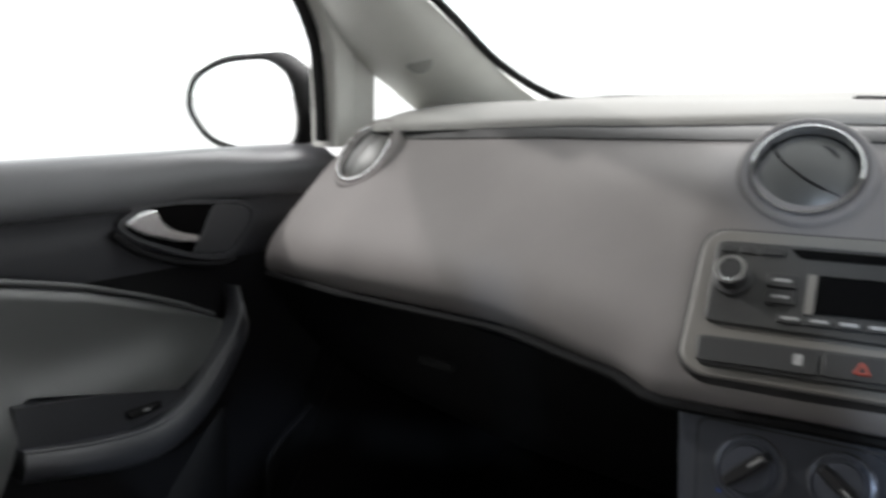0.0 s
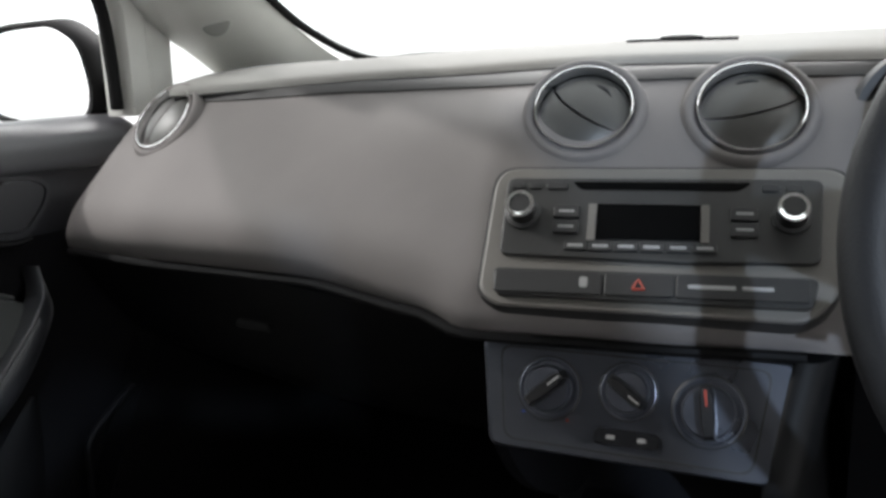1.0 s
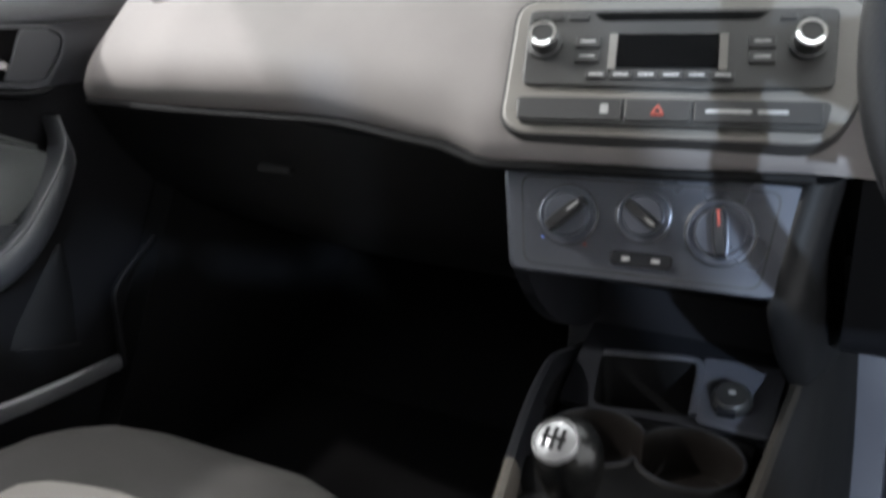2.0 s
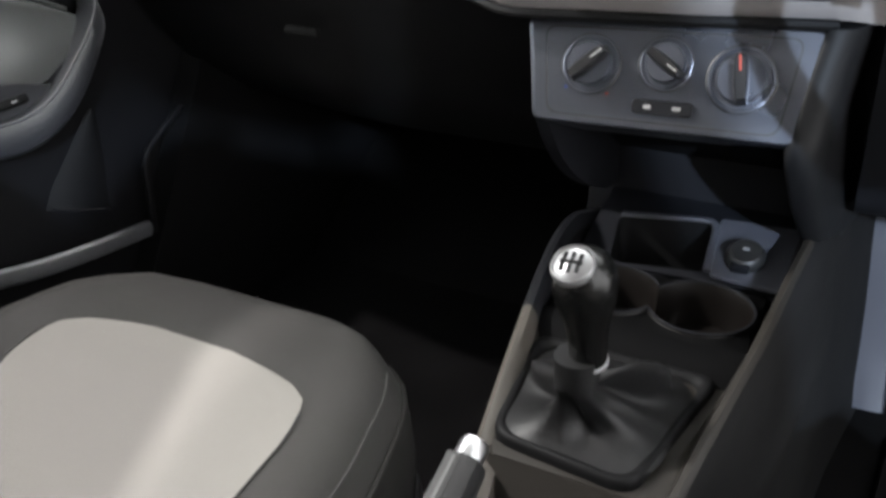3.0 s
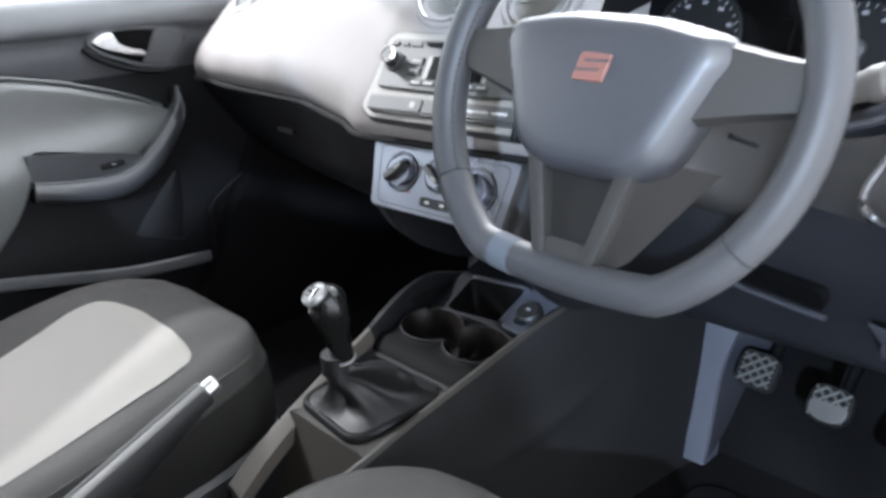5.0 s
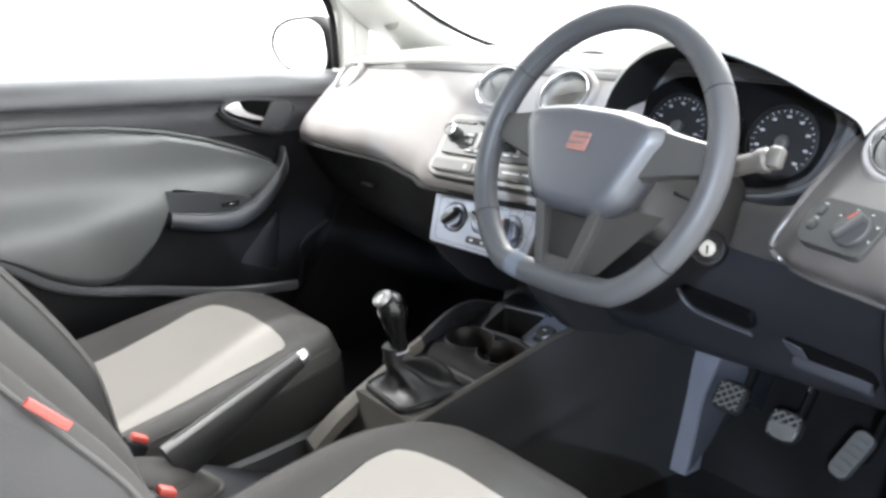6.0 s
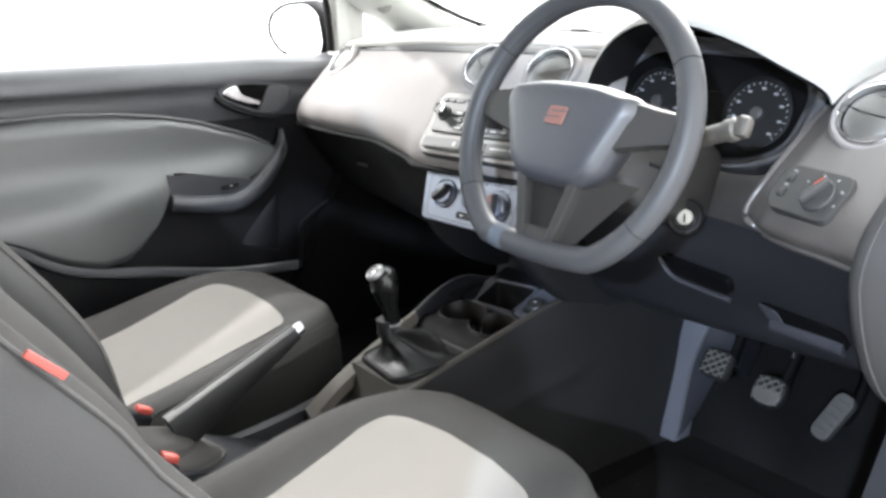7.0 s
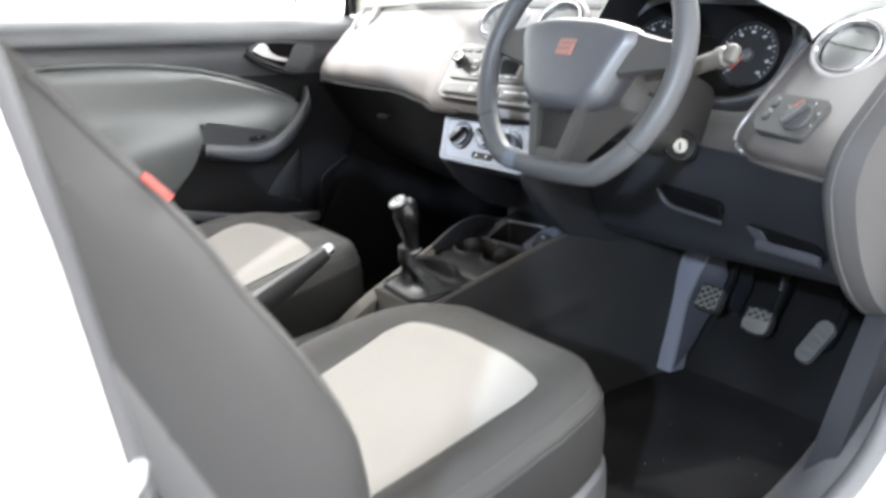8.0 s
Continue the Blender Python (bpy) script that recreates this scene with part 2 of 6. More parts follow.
def add_plate(bm, outline, m, z0, z1, edge=0.0015):
    """An outline in m's xy plane, from height z0 up to z1, with a softened upper edge."""
    c = sum((V(p) for p in outline), V((0, 0))) / len(outline)

    def ring(z, inset):
        pts = []
        for p in outline:
            d = V(p) - c
            pts.append(m @ V((*(c + d * (1 - inset / max(d.length, 1e-5))), z)))
        return pts
    return add_skin(bm, [ring(z0, 0), ring(z1 - edge, 0), ring(z1 - edge * 0.3, edge * 0.3), ring(z1, edge)])


def plate(outline, m, z0, z1, edge=0.0015):
    return add_plate(bmesh.new(), outline, m, z0, z1, edge)


def frame_ring(outer, inner, m, z0, z1):
    """A flat frame between two outlines of equal count."""
    rings = [[m @ V((*p, z)) for p in o] for o, z in ((outer, z0), (outer, z1), (inner, z1), (inner, z0))]
    return skin(rings, True, False, True)


def blend(stations, x):
    """Profiles given at some x, glided to any x."""
    xs = sorted(stations)
    k = 0
    while k < len(xs) - 2 and x > xs[k + 1]:
        k += 1
    t = min(1, max(0, (x - xs[k]) / (xs[k + 1] - xs[k])))
    t = t * t * (3 - 2 * t) * 0.4 + t * 0.6
    return [tuple((1 - t) * a + t * b for a, b in zip(p, q)) for p, q in zip(stations[xs[k]], stations[xs[k + 1]])]


# ---- studio ----
ground = part("ground", box((60, 60, 0.2), pose(0, 0, -0.1)), M_FLOOR)
tagged(ground, "white painted studio floor", "floor", kind="structure")

# ---- car shell: floor, sills, pillars, roof ----
FLOOR = 0.27


def structure(name, bm, mat, label, category):
    ob = part(name, bm, mat)
    return tagged(ob, label, category, kind="structure")


structure("floor", box((1.44, 2.35, 0.05), pose(0, -0.53, FLOOR - 0.025)), M_CARPET, "black carpeted floor of the car", "carpet")
structure("wall_front", box((1.44, 0.05, 0.72), pose(0, 0.68, 0.57)), M_CARPET, "black insulated bulkhead ahead of the footwells", "bulkhead")
toe = bmesh.new()
add_skin(toe, [[(x, 0.30, FLOOR), (x, 0.62, 0.47), (x, 0.64, 0.47), (x, 0.64, FLOOR - 0.02), (x, 0.30, FLOOR - 0.02)] for x in (-0.71, 0.71)])
structure("trim_toe_board", toe, M_CARPET, "black carpeted sloping toe board", "carpet")
structure("wall_rear", box((1.44, 0.05, 1.12), pose(0, -1.72, 0.81)), M_DARK, "dark rear bulkhead of the cabin", "bulkhead")
roof_rings = []
for y, w, z in ((-0.05, 0.50, 1.40), (-0.25, 0.53, 1.43), (-0.7, 0.55, 1.45), (-1.3, 0.54, 1.43), (-1.74, 0.50, 1.38)):
    row = curve([(-w - 0.05, y, z - 0.07), (-w, y, z - 0.02), (-w * 0.6, y, z), (w * 0.6, y, z), (w, y, z - 0.02), (w + 0.05, y, z - 0.07)], 4)
    roof_rings.append([V(p) for p in row] + [V(p) + V((0, 0, 0.04)) for p in row[::-1]])
structure("ceiling", skin(roof_rings), M_LINER, "pale cloth headlining under the car roof", "ceiling")


def pillar(name, pts, radii, mat, label, flat=0.6, side=1):
    return structure(name, tube(curve([(side * x, y, z) for x, y, z in pts], 6), [r for r in np.interp(np.linspace(0, 1, 6 * (len(pts) - 1) + 1), np.linspace(0, 1, len(radii)), radii)], 14, flat=flat), mat, label, "pillar")


# windscreen pillars between an inner edge (at the glass) and an outer edge (at the door)
P_IN = [(0.550, 0.480, 0.955), (0.566, 0.430, 0.982), (0.565, 0.360, 1.018), (0.548, 0.220, 1.090), (0.520, 0.020, 1.195), (0.485, -0.130, 1.300), (0.470, -0.220, 1.370)]
P_OUT = [(0.690, 0.400, 0.925), (0.668, 0.318, 0.957), (0.666, 0.250, 1.000), (0.655, 0.160, 1.056), (0.620, 0.010, 1.205), (0.585, -0.130, 1.305), (0.560, -0.220, 1.375)]
for side in (-1, 1):
    rings = []
    for a, c in zip(curve(P_IN, 6), curve(P_OUT, 6)):
        a, c = V((side * a[0], a[1], a[2])), V((side * c[0], c[1], c[2]))
        cabin = V((-side * 0.62, -0.66, -0.35)).normalized()
        rings.append([a, a.lerp(c, 0.12) + cabin * 0.012, a.lerp(c, 0.35) + cabin * 0.024, a.lerp(c, 0.65) + cabin * 0.024, a.lerp(c, 0.90) + cabin * 0.012, c, c - cabin * 0.03, a - cabin * 0.02])
    structure("trim_windscreen_pillar", skin(rings), M_PILLAR, "pale grey moulded windscreen pillar trim", "pillar")
    structure("trim_windscreen_border", tube([V((side * (p[0] - 0.004), p[1] + 0.006, p[2] + 0.004)) for p in curve([(0.40, 0.590, 0.966), (0.49, 0.540, 0.966), (0.545, 0.475, 0.969)] + P_IN[2:], 6)], 0.0058, 8), M_RUBBER, "black border of the windscreen", "border")
structure("trim_pillar_cap", lathe([(0.018, 0), (0.0175, 0.003), (0.014, 0.0045), (0.002, 0.0048)], axes((-0.5935, 0.2235, 1.0400), (1, -1, 0), (0.62, -0.66, -0.20)), 28), M_CAP, "round grey cap on the pillar trim", "cap")
for side in (-1, 1):
    post = []
    for z, x, y0, y1 in ((0.40, 0.735, -0.895, -1.16), (0.60, 0.735, -0.910, -1.16), (0.95, 0.715, -0.948, -1.16), (1.20, 0.655, -0.980, -1.15), (1.40, 0.59, -1.00, -1.13)):
        post.append([V((side * (x + dx), y, z)) for dx, y in ((-0.03, y0 - 0.01), (-0.015, y0), (0.02, y0), (0.03, y0 - 0.01), (0.03, y1), (-0.03, y1))])
    structure("trim_centre_pillar", skin(post), M_PAINT if side > 0 else M_PILLAR, "white centre pillar beside the door opening", "pillar")
structure("trim_pillar_seal", tube(curve([(0.700, -0.892, 0.42), (0.700, -0.907, 0.60), (0.683, -0.944, 0.95), (0.625, -0.976, 1.20), (0.560, -0.994, 1.38)], 6), 0.016, 14), M_SEAL, "grey rubber seal along the centre pillar", "seal")
# rear flanks, and the sill under the open driver's door
for side in (-1, 1):
    structure("wall_rear_flank", box((0.05, 0.72, 0.70), pose(side * 0.735, -1.38, 0.62), 0.01), M_PAINT if side > 0 else M_DARK, "rear side panel of the car", "side panel")
sill_rings = []
for y in np.linspace(-1.0, 0.20, 14):
    lift = 0.0 if y < -0.15 else (y + 0.15) ** 1.6 * 1.1
    sill_rings.append([(0.69, y, 0.26), (0.69, y, 0.35 + lift), (0.71, y, 0.375 + lift), (0.745, y, 0.392 + lift), (0.775, y, 0.380 + lift), (0.80, y, 0.34), (0.80, y, 0.22), (0.70, y, 0.22)])
structure("trim_sill", skin([[V(p) for p in r] for r in sill_rings]), M_PAINT, "white painted door sill", "sill")
seal = [(0.728, -0.95, 0.402), (0.728, -0.30, 0.402), (0.728, -0.12, 0.412), (0.724, 0.02, 0.475), (0.712, 0.12, 0.64), (0.70, 0.22, 0.93)]
structure("trim_door_seal", tube(curve(seal, 8), 0.015, 12), M_SEAL, "dark grey rubber seal round the door opening", "seal")
cover = []
for y in np.linspace(-0.90, 0.46, 26):
    lift = 0.0 if y < -0.15 else (y + 0.15) ** 1.6 * 1.1
    cover.append([V((0.578, y, FLOOR - 0.01)), V((0.582, y, FLOOR + 0.012 + 0.10 * lift)), V((0.602, y, 0.318 + 0.45 * lift)), V((0.640, y, 0.365 + 0.85 * lift)), V((0.678, y, 0.390 + lift)), V((0.706, y, 0.400 + lift)), V((0.722, y, 0.396 + lift)), V((0.722, y, 0.34)), V((0.690, y, FLOOR - 0.01))])
structure("trim_sill_cover", skin(cover), M_SILLTRIM, "grey plastic cover along the driver's sill", "trim")
kick = [[(0.665, y, z0), (0.69, y, z0), (0.69, y, z1), (0.655, y, z1)] for y, z0, z1 in ((-0.05, 0.27, 0.40), (0.05, 0.27, 0.56), (0.20, 0.27, 0.80), (0.62, 0.27, 0.90))]
structure("trim_kick_panel", skin([[V(p) for p in r] for r in kick]), M_DARK, "charcoal kick panel beside the pedals", "trim")
structure("trim_kick_panel_passenger", skin([[V((-p[0], p[1], p[2])) for p in r] for r in kick]), M_BLACK, "black kick panel in the passenger footwell", "trim")

structure("trim_kick_edge", tube(curve([(-0.668, 0.076, 0.606), (-0.668, 0.024, 0.581), (-0.668, -0.002, 0.560), (-0.668, -0.007, 0.517), (-0.668, -0.013, 0.460)], 6), 0.005, 10), M_CARD, "dark rounded edge of the passenger kick panel", "trim")

# glass of the windscreen and of the passenger door
ws = bmesh.new()
rows = []
for s in np.linspace(0, 1, 7):
    row = []
    for k in np.linspace(-1, 1, 13):
        y = 0.66 - 0.72 * s - 0.10 * k * k * (1 - 0.3 * s)
        row.append(V((k * (0.68 - 0.14 * s), y, 0.955 + 0.44 * s)))
    rows.append(row)
add_skin(ws, rows, False)
bmesh.ops.solidify(ws, geom=list(ws.faces), thickness=0.004)
windscreen = structure("window_1", ws, M_GLASS, "clear windscreen glass over the dashboard", "windscreen")
windscreen.visible_shadow = False

# ---- dashboard ----
dash = thing("dashboard", (0, 0.2, 0.6), "grey plastic dashboard with soft upper pad and round vents", "dashboard")
PAD = {
    -0.70: [(0.60, 0.940), (0.50, 0.950), (0.42, 0.954), (0.36, 0.954), (0.330, 0.950), (0.320, 0.942)],
    -0.62: [(0.61, 0.955), (0.47, 0.970), (0.34, 0.976), (0.24, 0.975), (0.180, 0.966), (0.168, 0.956)],
    -0.55: [(0.62, 0.970), (0.45, 0.975), (0.30, 0.983), (0.17, 0.984), (0.100, 0.976), (0.088, 0.966)],
    -0.28: [(0.62, 0.980), (0.45, 0.986), (0.30, 0.992), (0.20, 0.997), (0.130, 0.990), (0.118, 0.981)],
    -0.06: [(0.62, 0.986), (0.45, 0.992), (0.30, 0.998), (0.22, 1.003), (0.152, 0.999), (0.140, 0.990)],
    0.20: [(0.62, 0.990), (0.45, 0.996), (0.30, 1.000), (0.22, 1.003), (0.170, 0.999), (0.158, 0.990)],
    0.255: [(0.62, 0.988), (0.50, 0.988), (0.43, 0.982), (0.38, 0.972), (0.34, 0.958), (0.33, 0.948)],
    0.455: [(0.62, 0.984), (0.50, 0.984), (0.43, 0.978), (0.38, 0.968), (0.34, 0.954), (0.33, 0.944)],
    0.50: [(0.62, 0.982), (0.45, 0.987), (0.30, 0.993), (0.20, 0.992), (0.135, 0.984), (0.122, 0.975)],
    0.70: [(0.60, 0.940), (0.45, 0.958), (0.30, 0.966), (0.17, 0.966), (0.105, 0.958), (0.09, 0.945)],
}


def sweep(stations, x0, x1, n, sub, drop):
    """A solid run of glided profiles; drop gives the rear side of each profile."""
    rings = []
    for x in np.linspace(x0, x1, n):
        line = curve(blend(stations, x), sub)
        back = drop(line)
        rings.append([V((x, p[0], p[1])) for p in line] + [V((x, p[0], p[1])) for p in back])
    return rings


pad = part("upper_pad", skin(sweep(PAD, -0.70, 0.70, 57, 5, lambda l: [(l[-1][0] + 0.03, l[-1][1] - 0.012), (l[0][0], l[0][1] - 0.03)])), M_PAD, dash, "soft grey upper pad", 50)
# the swept lower face: upper edge, hollow, belly, lip
FACE = {
    -0.700: [(0.092, 0.940), (0.070, 0.915), (0.050, 0.880), (0.030, 0.845), (0.020, 0.818), (0.030, 0.800)],
    -0.640: [(0.112, 0.952), (0.084, 0.925), (0.044, 0.890), (0.010, 0.855), (-0.006, 0.828), (0.012, 0.804)],
    -0.500: [(0.102, 0.966), (0.066, 0.938), (0.018, 0.900), (-0.020, 0.866), (-0.036, 0.837), (-0.014, 0.812)],
    -0.300: [(0.116, 0.978), (0.062, 0.942), (0.012, 0.904), (-0.026, 0.872), (-0.043, 0.842), (-0.020, 0.817)],
    -0.170: [(0.122, 0.982), (0.048, 0.947), (-0.006, 0.895), (-0.042, 0.860), (-0.066, 0.829), (-0.050, 0.813)],
    -0.125: [(0.122, 0.985), (0.036, 0.947), (-0.019, 0.884), (-0.052, 0.850), (-0.078, 0.823), (-0.064, 0.806)],
    0.000: [(0.132, 0.989), (0.062, 0.947), (0.0074, 0.884), (-0.026, 0.849), (-0.052, 0.821), (-0.038, 0.803)],
    0.125: [(0.148, 0.989), (0.089, 0.947), (0.034, 0.884), (0.001, 0.848), (-0.025, 0.820), (-0.011, 0.802)],
    0.165: [(0.160, 0.988), (0.110, 0.946), (0.062, 0.885), (0.030, 0.842), (0.010, 0.810), (0.020, 0.792)],
    0.175: [(0.190, 0.984), (0.175, 0.946), (0.150, 0.890), (0.130, 0.845), (0.120, 0.815), (0.120, 0.800)],
}


# the belly turns under softly above the lip
FACE = {x: [(y + ((0.014 if x > -0.2 else 0.007) if k == 4 else 0.004 if k == 5 and x > -0.2 else 0.0), z) for k, (y, z) in enumerate(p)] for x, p in FACE.items()}


def drawn_in(rings):
    """The outer end of the face leans inwards towards its top."""
    for r in rings:
        for p in r:
            k = min(1.0, max(0.0, (-p.x - 0.46) / 0.24))
            p.x += 0.085 * k * k * min(1.0, max(0.0, (p.z - 0.80) / 0.14))
    return rings


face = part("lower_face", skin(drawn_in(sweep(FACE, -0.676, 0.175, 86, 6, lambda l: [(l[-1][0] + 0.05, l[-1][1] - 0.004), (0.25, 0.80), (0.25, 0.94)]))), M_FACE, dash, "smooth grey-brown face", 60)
# dark joint between the pad and the face
joint_rings = []
for x in np.linspace(-0.515, 0.17, 42):
    top_y, top_z = blend(PAD, x)[-1]
    fl = curve(blend(FACE, x), 6)
    joint_rings.append([V((x, top_y + 0.012, top_z + 0.001)), V((x, top_y - 0.001, top_z - 0.001)), V((x, fl[1][0] - 0.002, fl[1][1] + 0.0035)), V((x, fl[2][0] - 0.001, fl[2][1] + 0.0015)), V((x, fl[2][0] + 0.002, fl[2][1] - 0.004)), V((x, top_y + 0.012, top_z - 0.014))])
part("joint_strip", skin(joint_rings), M_JOINT, dash, "grey joint under the pad", 60)
# thin bright edge line below the belly
lip_line = [V((x, blend(FACE, x)[5][0] - 0.004, blend(FACE, x)[5][1] - 0.003)) for x in np.linspace(-0.66, 0.12, 50)]
part("lip_bead", tube(lip_line, 0.0045, 8), M_BLACK, dash, "dark bead along the lower lip")
# glove box and dark underside
UNDER = {
    -0.70: [(0.03, 0.796), (0.06, 0.74), (0.12, 0.66), (0.20, 0.60)],
    -0.40: [(-0.012, 0.808), (0.03, 0.74), (0.09, 0.65), (0.18, 0.58)],
    -0.15: [(-0.045, 0.804), (0.02, 0.735), (0.09, 0.65), (0.18, 0.58)],
    0.10: [(-0.01, 0.798), (0.04, 0.73), (0.09, 0.65), (0.18, 0.58)],
}
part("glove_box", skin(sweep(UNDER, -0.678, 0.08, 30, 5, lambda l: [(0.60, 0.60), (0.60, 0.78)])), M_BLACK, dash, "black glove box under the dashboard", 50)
part("glove_box_catch", box((0.044, 0.010, 0.010), axes((-0.40, 0.012, 0.745), (1, 0, 0), (0, -0.85, 0.3)), 0.004), M_RUBBER, dash, "dark glove box catch")

# ---- centre stack: its own plane, turned to the driver ----
YAW, LIFT = radians(12), radians(42)
N_STACK = V((math.sin(YAW) * math.cos(LIFT), -math.cos(YAW) * math.cos(LIFT), math.sin(LIFT)))
STACK = axes(V((0.0056, 0.0104, 0.8879)) + N_STACK * 0.003, (math.cos(YAW), math.sin(YAW), 0), N_STACK)

surround = part("radio_surround", plate(smooth_outline([(-0.124, 0.039), (0.138, 0.039), (0.134, -0.045), (0.112, -0.083), (-0.112, -0.079), (-0.127, -0.068)], 0.02), STACK, -0.030, 0.0030, 0.0030), M_STACK, dash, "grey-brown radio surround")
ring_o = smooth_outline([(-0.1255, 0.0405), (0.1395, 0.0405), (0.1355, -0.045), (0.1130, -0.0838), (-0.1130, -0.0798), (-0.1285, -0.0690)], 0.02)
part("joint", plate(ring_o, STACK, -0.03, 0.0016, 0.001), M_JOINT, surround, "fine joint round the panel")

radio = thing("car_radio", (0.006, 0.03, 0.86), "dark grey car radio with chrome-ringed knobs and blank display", "radio")
part("faceplate", plate(smooth_outline([(-0.113, 0.027), (0.118, 0.027), (0.114, -0.040), (0.020, -0.0425), (-0.113, -0.039)], 0.007), STACK, 0, 0.0075, 0.0015), M_RADIO, radio)
part("disc_slot", plate(smooth_outline([(-0.062, 0.0235), (0.069, 0.0235), (0.060, 0.0165), (-0.054, 0.0165)], 0.003), STACK, 0.006, 0.0081, 0.0003), M_SCREEN, radio, "black disc slot")
part("display", plate(rounded(0.075, 0.029, 0.001, 2, -0.004, -0.0105), STACK, 0.006, 0.0090, 0.0005), M_SCREEN, radio, "black blank display")
for cx in (-0.0448, 0.0368):
    part("display_end", plate(rounded(0.006, 0.031, 0.001, 2, cx, -0.0115), STACK, 0.006, 0.0093, 0.0005), M_STACK, radio, "pale display end")
for cx in (-0.0975, 0.0955):
    m = STACK @ pose(cx, -0.005, 0.0075)
    knob = part("knob", lathe([(0.0135, 0), (0.0135, 0.003), (0.0105, 0.004), (0.0100, 0.016), (0.0085, 0.0175)], m, 28), M_BUTTON, radio, "dark turning knob")
    part("knob_ring", lathe([(0.0098, 0.015), (0.0112, 0.016), (0.0106, 0.0185), (0.0080, 0.0180), (0.0080, 0.0165)], m, 28, True), M_CHROME, knob, "chrome knob ring")
for k, cx in enumerate((-0.104, -0.090, -0.073)):
    part("key", plate(rounded(0.010 if k < 2 else 0.016, 0.0055, 0.001, 2, cx, 0.0195), STACK, 0.006, 0.0093, 0.0006), M_BUTTON, radio)
for cx in (0.082, 0.098):
    part("key", plate(rounded(0.012, 0.0055, 0.001, 2, cx, 0.0185), STACK, 0.006, 0.0093, 0.0006), M_BUTTON, radio)
for cx in (-0.064, 0.064):
    for cy in (-0.003, -0.016):
        key = part("key", plate(rounded(0.019, 0.0105, 0.0015, 3, cx, cy), STACK, 0.006, 0.0097, 0.0008), M_BUTTON, radio)
        part("print", plate(rounded(0.012, 0.0022, 0.0004, 1, cx, cy), STACK, 0.0095, 0.0099, 0.0001), M_MARK, key, "pale printed bar")
for k in range(6):
    cx = -0.0555 + k * 0.0185
    key = part("preset_key", plate(rounded(0.0165, 0.0070, 0.001, 2, cx, -0.0315), STACK, 0.006, 0.0093, 0.0006), M_BUTTON, radio)
    part("print", plate(rounded(0.0115, 0.0024, 0.0003, 1, cx, -0.0315), STACK, 0.0092, 0.0096, 0.0001), M_MARK, key, "pale printed bar")

strip = thing("switch_strip", (0.006, -0.02, 0.83), "dark switch strip with red hazard triangle below the radio", "switch panel")
part("faceplate", plate(smooth_outline([(-0.116, -0.051), (0.113, -0.052), (0.108, -0.0745), (-0.112, -0.0725)], 0.006), STACK, 0, 0.0085, 0.001), M_RADIO, strip)
for x0, x1 in ((-0.113, -0.034), (-0.032, 0.016), (0.018, 0.106)):
    part("switch", plate(rounded(x1 - x0, 0.017, 0.002, 3, (x0 + x1) / 2, -0.0622), STACK, 0.008, 0.0105, 0.001), M_BUTTON, strip)
tri = bmesh.new()
for k in range(3):
    a, b = radians(90 + 120 * k), radians(210 + 120 * k)
    add_tube(tri, [STACK @ V((-0.008 + 0.0050 * math.cos(a), -0.0632 + 0.0050 * math.sin(a), 0.0108)), STACK @ V((-0.008 + 0.0050 * math.cos(b), -0.0632 + 0.0050 * math.sin(b), 0.0108))], 0.0009, 6)
part("hazard_mark", tri, M_RED, strip, "red hazard triangle")
part("switch_mark", plate(rounded(0.006, 0.008, 0.001, 2, -0.047, -0.0615), STACK, 0.0100, 0.0108, 0.0001), M_MARK, strip, "pale switch symbol")
for x0, x1 in ((0.026, 0.058), (0.062, 0.083)):
    part("print", plate(rounded(x1 - x0, 0.003, 0.0004, 1, (x0 + x1) / 2, -0.0622), STACK, 0.0100, 0.0109, 0.0001), M_MARK, strip, "pale printed bar")


